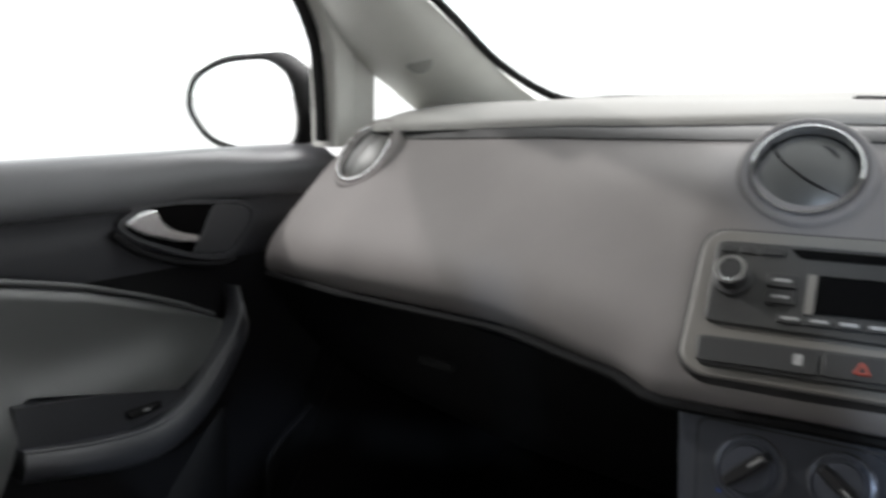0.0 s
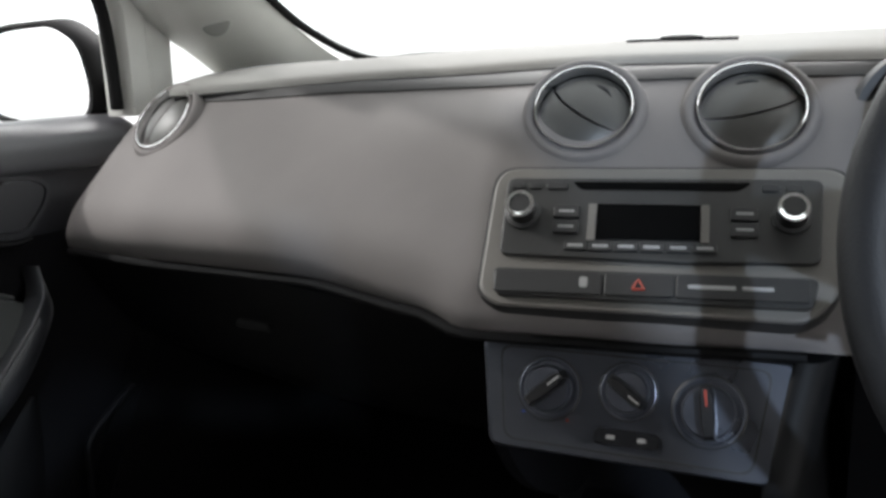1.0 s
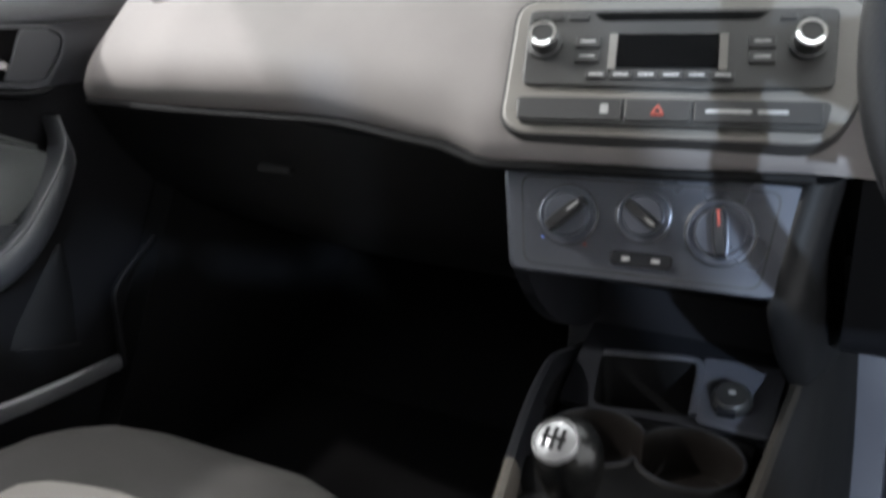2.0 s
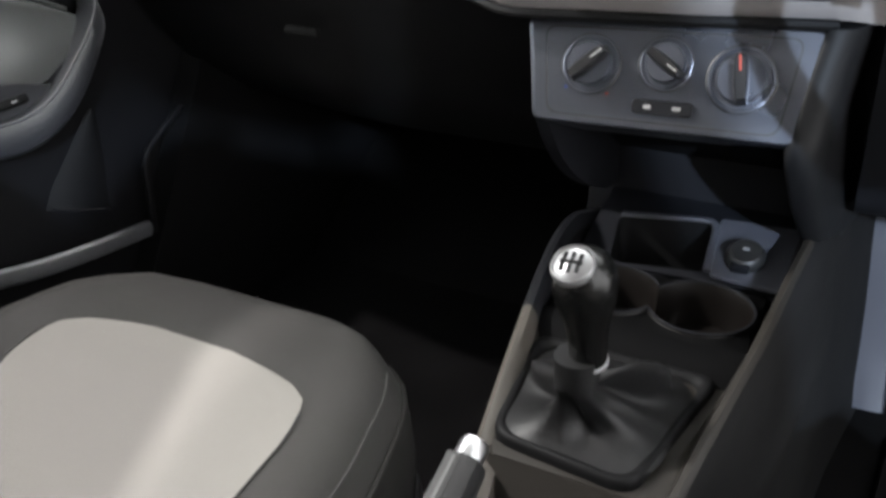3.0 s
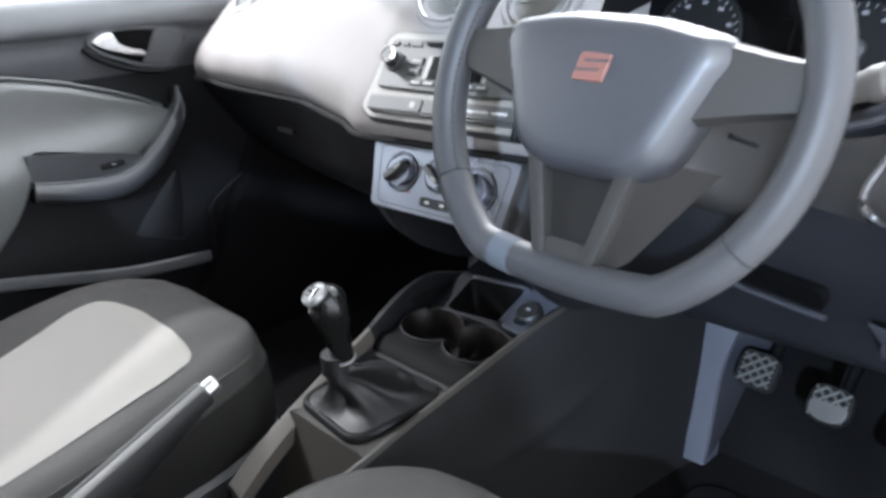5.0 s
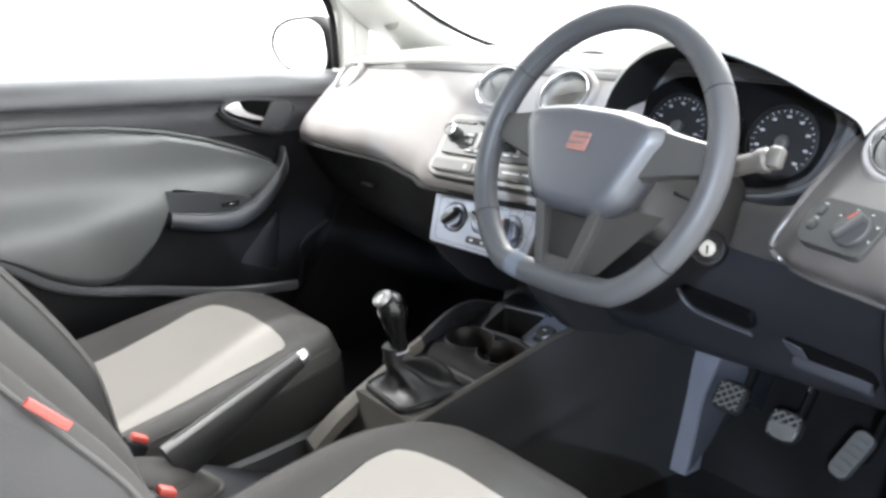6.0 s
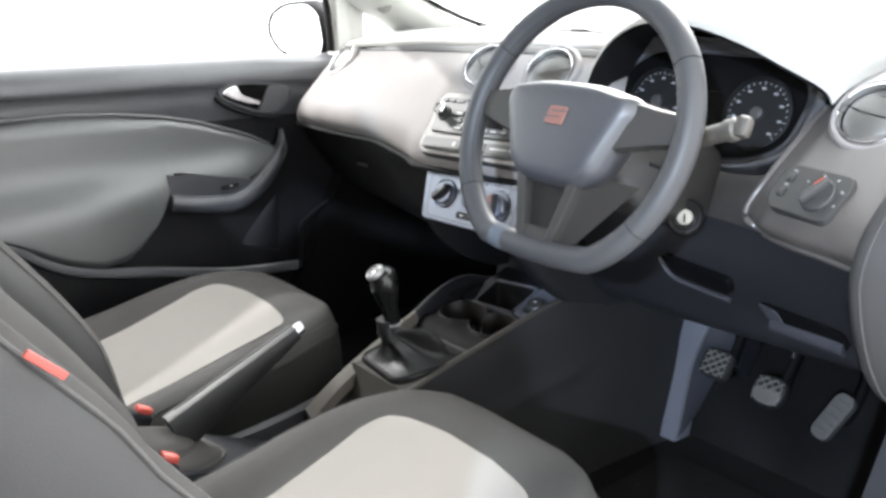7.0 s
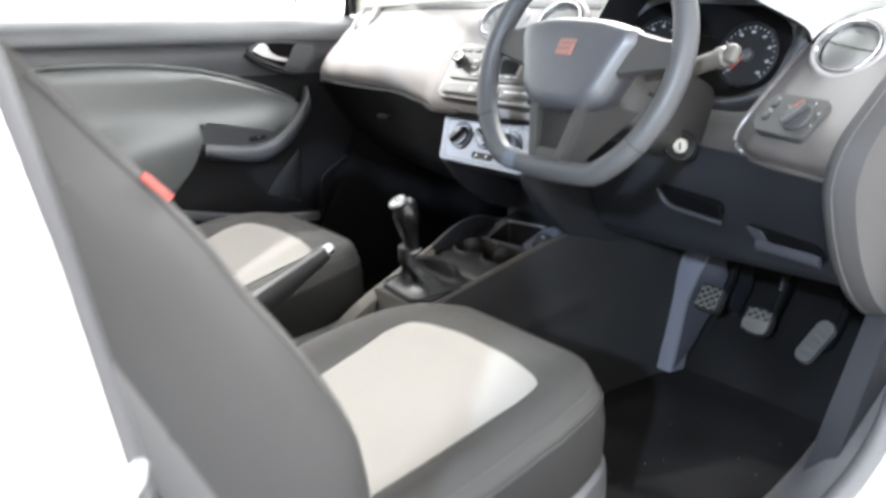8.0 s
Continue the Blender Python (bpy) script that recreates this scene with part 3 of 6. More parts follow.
def air_vent(centre, u, n, r, twist, tilt_deg):
    """A round vent: soft collar, chrome ring, sunk ball with a curved slit and a moulded grip."""
    m = axes(centre, u, n)
    vent = thing("air_vent", tuple(V(centre)), "round dashboard air vent with chrome ring and grey flap", "air vent", "dashboard vents")
    part("pod", lathe([(r * 1.36, -0.050), (r * 1.34, -0.012), (r * 1.30, -0.0055), (r * 1.23, -0.0015), (r * 1.15, -0.0005), (r * 1.09, -0.0025), (r * 1.05, -0.0075), (r * 0.99, -0.03), (r * 0.5, -0.04)], m, 56), M_FACE, vent, angle=60)
    part("vent_ring", lathe([(r * 1.040, -0.009), (r * 1.040, -0.0020), (r * 1.026, 0.0010), (r * 1.005, 0.0012), (r * 0.982, -0.0020), (r * 0.978, -0.012)], m, 48, True), M_CHROME, vent, "chrome vent ring", 30)
    part("vent_throat", lathe([(r * 0.975, -0.020), (r * 0.97, -0.016), (r * 0.5, -0.022), (0.001, -0.023)], m, 40), M_SCREEN, vent, "black throat behind the flap")
    mb = m @ pose(0, 0, -0.014, 0, 0, twist)
    tilt = math.tan(radians(tilt_deg))
    # two pieces of one dome, parted by a plane that leans back
    for sgn, name in ((1, "vent_flap"), (-1, "vent_lower_flap")):
        rows = []
        for i in range(15):
            row = []
            for k in range(29):
                x = r * 0.955 * math.cos(math.pi * k / 28)
                edge = math.sqrt(max(0.0, (r * 0.955) ** 2 - x * x))
                cut = 0.0
                for _ in range(6):
                    h = r * 0.40 * math.sqrt(max(0.0, 1 - (x * x + cut * cut) / (r * 0.98) ** 2))
                    cut = max(-edge, min(edge, -tilt * h + 0.25 * r))
                y0 = min(edge, max(-edge, cut + sgn * 0.0011))
                y = y0 + (sgn * edge - y0) * math.sin(math.pi / 2 * i / 14)
                h = r * 0.40 * math.sqrt(max(0.0, 1 - (x * x + y * y) / (r * 0.98) ** 2))
                row.append(mb @ V((x, y, h)))
            rows.append(row)
        flap = part(name, skin(rows, False), M_VENT, vent, "grey domed flap", 70)
        if sgn > 0:
            grip = []
            for k in range(11):
                a = radians(62 + 44 * k / 10)
                x, y = r * 0.60 * math.cos(a), r * 0.62 * math.sin(a)
                grip.append(mb @ V((x, y, r * 0.40 * math.sqrt(1 - (x * x + y * y) / (r * 0.98) ** 2) + 0.0004)))
            part("flap_grip", tube(grip, [0.0003 + 0.0011 * math.sin(math.pi * k / 10) for k in range(11)], 6), M_JOINT, flap, "moulded finger grip")
    return vent


U12 = (math.cos(YAW), math.sin(YAW), 0)
air_vent(STACK @ V((-0.0595, 0.096, 0.004)), U12, N_STACK, 0.0386, -38, 50)
air_vent(STACK @ V((0.0690, 0.0925, 0.006)), U12, N_STACK, 0.0392, 14, 50)
air_vent(V((-0.550, 0.074, 0.945)), (1, 0.3, 0.3), V((-0.15, -0.72, 0.66)), 0.0380, 42, 30)
air_vent(V((0.588, 0.070, 0.953)), (1, 0.3, 0), V((0.02, -0.74, 0.66)), 0.0385, -20, 40)

# slim slot with a sensor on the pad
slot = part("sensor_slot", box((0.105, 0.012, 0.004), pose(-0.032, 0.250, 1.0025, 0, 0, 5), 0.0015), M_RUBBER, dash, "dark slot on the pad")
part("sensor", lathe([(0.022, 0), (0.020, 0.003), (0.010, 0.004)], pose(-0.032, 0.250, 1.0035) @ Matrix.Diagonal((1, 0.5, 1, 1)), 24), M_RUBBER, slot, "dark oval sensor")

# ---- heater panel ----
YAW2, LIFT2 = radians(6.5), radians(24)
N_HEAT = V((math.sin(YAW2) * math.cos(LIFT2), -math.cos(YAW2) * math.cos(LIFT2), math.sin(LIFT2)))
HEAT = axes((0, -0.041, 0.757), (math.cos(YAW2), math.sin(YAW2), 0), N_HEAT)
heater = thing("heater_controls", (0.0, -0.03, 0.75), "slate grey heater panel with three dark dials", "heater controls")
part("panel", plate(smooth_outline([(-0.116, 0.040), (0.119, 0.040), (0.106, -0.047), (-0.103, -0.044)], 0.008), HEAT, -0.10, 0.004, 0.004), M_SLATE, heater)
line_o = smooth_outline([(-0.100, 0.034), (0.102, 0.034), (0.092, -0.041), (-0.091, -0.038)], 0.010)
part("panel_groove", frame_ring(line_o, [(p[0] * 0.986, p[1] * 0.965) for p in line_o], HEAT, 0.0, 0.00425), M_RADIO, heater, "fine dark groove round the controls")
KNOBS = ((-0.058, 0.004, 0.022, -48), (0.002, 0.008, 0.0195, -125), (0.060, 0.000, 0.0235, 8))
for cx, cy, r, turn in KNOBS:
    m = HEAT @ pose(cx, cy, 0.004)
    dial = part("heater_dial", lathe([(r * 1.12, -0.002), (r * 1.10, 0.002), (r * 1.0, 0.0025), (r * 0.95, 0.0008), (r * 0.80, 0.001), (r * 0.80, 0.008), (r * 0.74, 0.010)], m, 36), M_DIALFACE, heater, "slate heater dial")
    part("dial_ring", lathe([(r * 1.13, -0.001), (r * 1.13, 0.0025), (r * 1.09, 0.0030), (r * 1.08, -0.001)], m, 36, True), M_RADIO, dial, "dark ring round the dial")
    grip = skin([[m @ pose(0, 0, 0, 0, 0, turn) @ V((x * r * k, y * r * (0.5 + 0.5 * k), z)) for x, y in ((-0.17, -0.80), (-0.24, -0.30), (-0.24, 0.55), (-0.14, 0.80), (0.14, 0.80), (0.24, 0.55), (0.24, -0.30), (0.17, -0.80))] for k, z in ((1.15, 0.006), (1.0, 0.012), (0.92, 0.0195), (0.70, 0.0215))])
    part("grip", grip, M_GRIP, dial, "raised glossy finger grip")
    part("grip_mark", box((r * 0.07, r * 0.5, 0.001), m @ pose(0, 0, 0.0216, 0, 0, turn) @ pose(0, r * 0.45, 0)), M_RED if cx > 0.05 else M_MARK, dial, "printed pointer")
for cx, cy, mt in ((-0.0765, -0.0155, M_BLUE), (-0.0420, -0.0185, M_RED)):
    part("dial_dot", lathe([(0.0013, 0), (0.0013, 0.0008)], HEAT @ pose(cx, cy, 0.0045), 12), mt, heater)
rocker = part("rocker_key", plate(rounded(0.048, 0.012, 0.004, 4, 0.003, -0.0265), HEAT, 0, 0.007, 0.0015), M_DARK, heater, "dark rocker key")
for cx in (-0.0085, 0.0145):
    part("print", plate(rounded(0.0065, 0.0032, 0.0008, 2, cx, -0.0265), HEAT, 0.0068, 0.0074, 0.0001), M_MARK, rocker, "pale printed bar")

# cheeks under the heater panel, and the dark shelf between them
cheek = []
for x in (-0.1025, -0.090):
    line = curve([(-0.060, 0.735), (-0.064, 0.718), (-0.042, 0.678), (-0.004, 0.640), (0.040, 0.611), (0.080, 0.592)], 5)
    cheek.append([V((x + 0.010 * (0.74 - z) / 0.18, y, z)) for y, z in line] + [V((x + 0.01, 0.22, 0.572)), V((x, 0.22, 0.76))])
part("stack_cheek", skin(cheek), M_DARK, dash, "dark cheek of the centre stack")
wing = []
for z, xr, yf in ((0.560, 0.126, 0.085), (0.580, 0.123, 0.056), (0.610, 0.118, 0.020), (0.650, 0.113, -0.018), (0.690, 0.109, -0.045), (0.706, 0.108, -0.0525), (0.716, 0.1085, -0.0522), (0.730, 0.110, -0.0465), (0.760, 0.114, -0.0330), (0.785, 0.118, -0.0220), (0.797, 0.1205, -0.0165)):
    k = 0.55 + 0.45 * min(1.0, (z - 0.56) / 0.15)
    wing.append([V((xr + dx * k, yf + dy * k, z)) for dx, dy in ((-0.010, 0.016), (-0.008, 0.002), (-0.004, 0.0), (0.004, 0.0015), (0.011, 0.006), (0.016, 0.015), (0.020, 0.035))] + [V((xr + 0.028, 0.20, z)), V((xr - 0.010, 0.20, z))])
part("stack_wing", skin(wing), M_WING, dash, "dark rounded flank of the centre stack", 60)
part("shelf_back", box((0.225, 0.02, 0.24), pose(0.0, 0.135, 0.65, -12), 0.005), M_DARK, dash, "black back of the open shelf")

# ---- driver's side of the dashboard ----
SIDE = {
    0.455: [(0.125, 0.972), (0.115, 0.945), (0.075, 0.905), (0.035, 0.860), (0.020, 0.822), (0.035, 0.803)],
    0.500: [(0.118, 0.974), (0.095, 0.948), (0.045, 0.905), (0.000, 0.858), (-0.012, 0.820), (0.010, 0.798)],
    0.580: [(0.105, 0.970), (0.075, 0.945), (0.020, 0.900), (-0.022, 0.858), (-0.030, 0.820), (-0.008, 0.798)],
    0.660: [(0.090, 0.958), (0.055, 0.935), (0.000, 0.893), (-0.045, 0.852), (-0.055, 0.820), (-0.030, 0.798)],
}


def leaned(rings):
    """The inner edge of the panel leans outwards towards its top."""
    for r in rings:
        for p in r:
            k = min(1.0, max(0.0, (0.64 - p.x) / 0.185))
            p.x += k * (0.012 + 0.050 * min(1.0, max(0.0, (p.z - 0.82) / 0.15)))
    return rings


part("outer_panel", skin(leaned(sweep(SIDE, 0.455, 0.665, 20, 6, lambda l: [(l[-1][0] + 0.05, l[-1][1]), (0.22, 0.80), (0.22, 0.95)]))), M_OUTER, dash, "grey-brown panel round the light switch, coloured darker for shade", 60)
flank = [[V((0.435 + 0.05 * k, 0.150 - 0.03 * k, z)), V((0.470 + 0.055 * k, y + 0.012, z)), V((0.490 + 0.055 * k, y + 0.016, z)), V((0.50, 0.21, z))] for y, z, k in ((0.045, 0.79, 0.0), (0.035, 0.82, 0.0), (0.050, 0.86, 0.3), (0.085, 0.91, 0.6), (0.122, 0.945, 0.85), (0.135, 0.972, 1.0))]
part("cluster_flank", skin(flank), M_KNEE, dash, "charcoal flank beside the dials", 60)
edge = leaned([[V((x + 0.0, blend(SIDE, x)[k][0] - 0.003, blend(SIDE, x)[k][1])) for x, k in ((0.455, 1), (0.455, 2), (0.455, 3), (0.455, 4), (0.470, 5), (0.52, 5), (0.58, 5), (0.655, 5))]])[0]
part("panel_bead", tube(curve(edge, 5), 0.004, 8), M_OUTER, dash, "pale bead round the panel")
cap_line = curve([(0.105, 0.960), (0.055, 0.937), (-0.004, 0.896), (-0.050, 0.855), (-0.064, 0.815), (-0.055, 0.765), (-0.025, 0.700), (0.020, 0.640), (0.070, 0.600)], 4)
endcap = []
for dx, dy in ((0.000, 0.016), (0.001, 0.004), (0.005, 0.000), (0.012, -0.002), (0.024, 0.002), (0.040, 0.010)):
    endcap.append([V((min(0.697, 0.642 + 0.10 * max(0.0, z - 0.80) + dx), y + dy, z)) for y, z in cap_line] + [V((min(0.697, 0.642 + dx), 0.20, 0.60)), V((min(0.697, 0.658 + dx), 0.20, 0.955))])
part("end_cap", skin(endcap), M_ENDCAP, dash, "grey end cap beside the door opening", 50)
part("cap_groove", tube([V((min(0.697, 0.642 + 0.10 * max(0.0, z - 0.80) + 0.016), y - 0.0012, z)) for y, z in cap_line], 0.0012, 6), M_JOINT, dash, "fine groove along the end cap")
SW = axes((0.566, -0.008, 0.868), (1, -0.27, 0), (-0.19, -0.70, 0.70))
lights = thing("light_switch", (0.566, 0.0, 0.865), "dark headlamp switch panel with turning knob", "switch")
part("plate", plate(smooth_outline([(-0.054, 0.030), (0.040, 0.032), (0.047, 0.016), (0.042, -0.031), (-0.044, -0.031), (-0.055, -0.014)], 0.018), SW, -0.012, 0.004, 0.0015), M_SWPLATE, lights)
lk = part("switch_knob", lathe([(0.0215, 0), (0.0210, 0.0030), (0.0190, 0.0040), (0.0175, 0.0035), (0.010, 0.0045)], SW @ pose(0.012, 0.0, 0.004), 32), M_BUTTON, lights, "dark turning knob")
part("grip", box((0.0085, 0.038, 0.014), SW @ pose(0.012, 0.0, 0.014, 0, 0, -30), 0.003), M_RADIO, lk)
part("grip_mark", box((0.0016, 0.012, 0.001), SW @ pose(0.012, 0.0, 0.0210, 0, 0, -30) @ pose(-0.001, 0.010, 0)), M_RED, lk, "red pointer")
for k in range(5):
    a = radians(150 - 42 * k)
    part("print", plate(rounded(0.0026, 0.0022, 0.0006, 2, 0.012 + 0.0285 * math.cos(a), 0.0285 * math.sin(a) * 0.9), SW, 0.0035, 0.0044, 0.0001), M_MARK, lights, "pale printed symbol")
for cy in (0.012, -0.008):
    wheel_key = part("thumb_wheel", box((0.010, 0.012, 0.006), SW @ pose(-0.038, cy, 0.004), 0.002), M_BUTTON, lights)
    part("print", plate(rounded(0.006, 0.0018, 0.0005, 2, -0.038, cy + 0.010), SW, 0.0035, 0.0044, 0.0001), M_MARK, lights, "pale printed symbol")

# knee panel under the column
KNEE = {
    0.150: [(0.06, 0.80), (0.06, 0.74), (0.08, 0.66), (0.11, 0.60), (0.16, 0.575)],
    0.300: [(0.05, 0.80), (0.045, 0.74), (0.075, 0.665), (0.100, 0.605), (0.15, 0.585)],
    0.470: [(0.02, 0.80), (0.030, 0.74), (0.070, 0.67), (0.095, 0.615), (0.15, 0.595)],
    0.664: [(-0.03, 0.80), (0.000, 0.74), (0.060, 0.67), (0.090, 0.625), (0.15, 0.605)],
}
knee = part("knee_panel", skin(sweep(KNEE, 0.150, 0.664, 26, 5, lambda l: [(0.40, 0.62), (0.40, 0.80)])), M_KNEE, dash, "charcoal knee panel under the steering column", 50)
KN = axes((0.390, 0.045, 0.710), (1, -0.06, 0.02), (-0.1, -0.93, -0.3))
# flat black plate gives the tray's shaded hollow
part("tray_opening", plate(smooth_outline([(-0.070, 0.016), (0.050, 0.008), (0.050, -0.016), (-0.050, -0.012)], 0.008), KN, -0.004, 0.0065, 0.0005), M_SCREEN, knee, "black plate for the shaded opening of the tray")
part("tray_lip", tube(curve([KN @ V(p) for p in ((-0.072, 0.010, 0.008), (-0.050, -0.014, 0.010), (0.0, -0.018, 0.011), (0.052, -0.020, 0.010))], 5), 0.0034, 8), M_WEB, knee, "slate lip of the tray")
KH = axes((0.535, 0.064, 0.672), (1, -0.05, 0.0), (-0.05, -0.93, -0.35))
# recess shade is a flat black plate, its lit wall a lighter one
part("release_recess", plate(smooth_outline([(-0.062, 0.022), (0.056, 0.016), (0.062, -0.016), (-0.046, -0.018)], 0.009), KH, -0.004, 0.008, 0.0008), M_SCREEN, knee, "black plate for the shaded recess of the bonnet release")
part("recess_side", plate(smooth_outline([(-0.062, 0.021), (-0.034, 0.017), (-0.024, -0.004), (-0.040, -0.016)], 0.005), KH, 0.004, 0.0095, 0.002), M_WEB, knee, "lit side of the recess, as a lighter slate plate")
handle = [[KH @ V((x, y + 0.004 * k, z)) for y, z in ((-0.004, 0.006), (-0.002, 0.010), (-0.008, 0.014), (-0.018, 0.014), (-0.022, 0.008))] for x, k in ((-0.046, 0.0), (-0.040, 0.6), (0.0, 0.8), (0.045, 0.9), (0.058, 0.4))]
part("release_handle", skin(handle), M_WEB, knee, "slate bonnet release handle")

# instrument binnacle
ARCH = curve([(0.150, 0.945), (0.168, 0.985), (0.205, 1.026), (0.262, 1.052), (0.335, 1.053), (0.415, 1.034), (0.480, 1.008), (0.532, 0.985), (0.545, 0.968)], 5)
hood_rings = []
for y, lift, sq in ((0.072, 0.0, 1.0), (0.062, -0.004, 1.0), (0.058, -0.010, 0.985), (0.066, -0.016, 0.965), (0.140, -0.018, 0.95), (0.230, -0.02, 0.94)):
    hood_rings.append([V((0.345 + (x - 0.345) * sq, y + 0.05 * max(0, abs(x - 0.33) - 0.10), z + lift)) for x, z in ARCH])
back_rings = [[V((0.345 + (x - 0.345) * sq, y, 0.965 + (z - 0.965) * k + up_by)) for x, z in ARCH] for y, sq, k, up_by in ((0.50, 0.9, 0.20, 0.0), (0.40, 1.0, 0.62, 0.008), (0.28, 1.02, 1.00, 0.018), (0.20, 1.02, 1.10, 0.021), (0.13, 1.015, 1.08, 0.014), (0.092, 1.005, 1.02, 0.005))]
part("instrument_hood", skin(back_rings + hood_rings[:3], False), M_PAD, dash, "grey arched instrument hood", 60)
hood_rings.append([V((p.x, 0.250, 0.90)) for p in hood_rings[-1]])
part("hood_lining", skin(hood_rings[2:], False), M_BLACK, dash, "black lining inside the hood", 60)
CL = axes((0.318, 0.135, 0.925), (1, 0, 0), (0.02, -0.93, 0.37))
dish_o = smooth_outline([(-0.175, 0.035), (-0.120, 0.080), (0.110, 0.080), (0.172, 0.040), (0.150, -0.050), (0.085, -0.078), (-0.120, -0.078), (-0.165, -0.040)], 0.05, 6)
cluster = thing("instrument_panel", (0.318, 0.15, 0.92), "black instrument panel with two round dials", "instruments")
part("backplate", plate(dish_o, CL, -0.03, 0.0, 0.001), M_SCREEN, cluster)
dish = []
for k, z in ((1.12, -0.020), (1.12, 0.026), (1.09, 0.031), (1.05, 0.029), (0.99, 0.016), (0.955, 0.012), (0.945, 0.007), (0.905, 0.004), (0.895, -0.004)):
    dish.append([CL @ V((p[0] * k, p[1] * k, z)) for p in dish_o])
part("cluster_bezel", skin(dish, True, False), M_SEAL, cluster, "slate stepped bezel round the dials", 30)
for cx, marks in ((-0.081, 9), (0.084, 9)):
    m = CL @ pose(cx, -0.004, 0.001)
    dial = part("dial", lathe([(0.0505, 0), (0.0505, 0.005), (0.048, 0.006), (0.0465, 0.001), (0.002, 0.001)], m, 48), M_BLACK, cluster, "dark round dial")
    for k in range(marks):
        a = radians(225 - 270 * k / (marks - 1))
        part("dial_figure", box((0.0062, 0.0030, 0.0006), m @ pose(0.0350 * math.cos(a), 0.0350 * math.sin(a), 0.0016), 0.0004, 1), M_DIAL, dial)
    for k in range(25):
        a = radians(225 - 270 * k / 24)
        part("tick", box((0.0012, 0.0042 if k % 3 == 0 else 0.0026, 0.0005), m @ pose(0.0425 * math.cos(a), 0.0425 * math.sin(a), 0.0015, 0, 0, math.degrees(a) - 90)), M_DIAL, dial)
    part("needle_hub", lathe([(0.010, 0), (0.009, 0.005), (0.004, 0.006)], m @ pose(0, 0, 0.001), 20), M_BUTTON, dial)
    part("needle", box((0.0012, 0.030, 0.001), m @ pose(0, 0, 0.005, 0, 0, 140) @ pose(0, 0.018, 0)), M_RED, dial, "red needle")
mid = part("trip_display", plate(rounded(0.042, 0.050, 0.005, 4, 0, -0.005), CL, 0, 0.003, 0.001), M_SCREEN, cluster, "dark display between the dials")

# ---- steering column and wheel ----
WT = radians(24)
WHEEL = axes((0.327, -0.156, 0.937), (1, 0, 0), (0, -math.cos(WT), math.sin(WT)))
column = thing("steering_column", (0.32, 0.0, 0.85), "charcoal steering column shroud with stalks and ignition lock", "column")
col = []
for d, w, h in ((-0.045, 0.10, 0.09), (-0.08, 0.125, 0.115), (-0.16, 0.135, 0.125), (-0.24, 0.13, 0.12)):
    col.append([WHEEL @ V((x, y - 0.012, d)) for x, y in rounded(w, h, 0.03, 5)])
part("shroud", skin(col), M_SWPLATE, column, "charcoal plastic shroud")
part("shroud_joint", frame_ring([(p[0], p[1] - 0.012) for p in rounded(0.133, 0.004, 0.001, 5)], [(p[0] * 0.98, p[1] - 0.012) for p in rounded(0.133, 0.003, 0.001, 5)], WHEEL, -0.15, -0.09), M_BLACK, column)
STALK_R = ((0.05, 0.010, -0.080), (0.11, 0.018, -0.075), (0.160, 0.034, -0.068), (0.186, 0.042, -0.064))
STALK_L = ((0.05, -0.010, -0.090), (0.09, -0.020, -0.095), (0.125, -0.031, -0.100), (0.146, -0.037, -0.101))
for sgn in (1, -1):
    line = [WHEEL @ V((sgn * a, b, c)) for a, b, c in (STALK_R if sgn > 0 else STALK_L)]
    stalk = part("stalk", tube(curve(line, 5), [0.009] * 6 + [0.011] * 6 + [0.0135] * 3 + [0.010], 12, flat=1.0), M_BROWN, column, "grey control stalk")
    part("stalk_end", box((0.018, 0.024, 0.016), WHEEL @ pose(*((0.192, 0.044, -0.062) if sgn > 0 else (-0.157, -0.041, -0.101))), 0.005), M_BROWN if sgn > 0 else M_RADIO, stalk)
for k in range(3):
    part("stalk_rib", box((0.0025, 0.026, 0.018), WHEEL @ pose(-0.150 - 0.006 * k, -0.041, -0.100), 0.0008), M_BLACK, column)
IGN = axes((0.396, -0.010, 0.806), (1, 0.6, 0), (0.52, -0.82, 0.22))
lock = part("ignition_lock", lathe([(0.024, -0.06), (0.024, -0.004), (0.021, 0.0), (0.017, -0.001), (0.016, -0.004)], IGN, 28), M_BLACK, column, "dark ignition lock")
part("lock_barrel", lathe([(0.0105, -0.004), (0.0095, 0.001), (0.004, 0.0018)], IGN, 20), M_CAP, lock, "bright lock barrel")
part("key_slot", box((0.0025, 0.011, 0.001), IGN @ pose(0, -0.001, 0.0020)), M_SCREEN, lock)

wheel = thing("steering_wheel", WHEEL.translation, "dark grey leather three-spoke steering wheel with flat bottom", "steering wheel")
RW = 0.170


def rim_point(a):
    """The rim's middle line, flattened at the bottom."""
    x, y = RW * math.cos(a), RW * math.sin(a)
    low = -0.146
    if y < low:
        y = low + (y - low) * 0.25
    return x, y


loop = [WHEEL @ V((*rim_point(2 * math.pi * k / 96), 0)) for k in range(96)]
rim = part("rim", tube(loop, 0.0158, 16, True, 1.0, N_STACK), M_LEATHER, wheel, "dark grey leather rim")
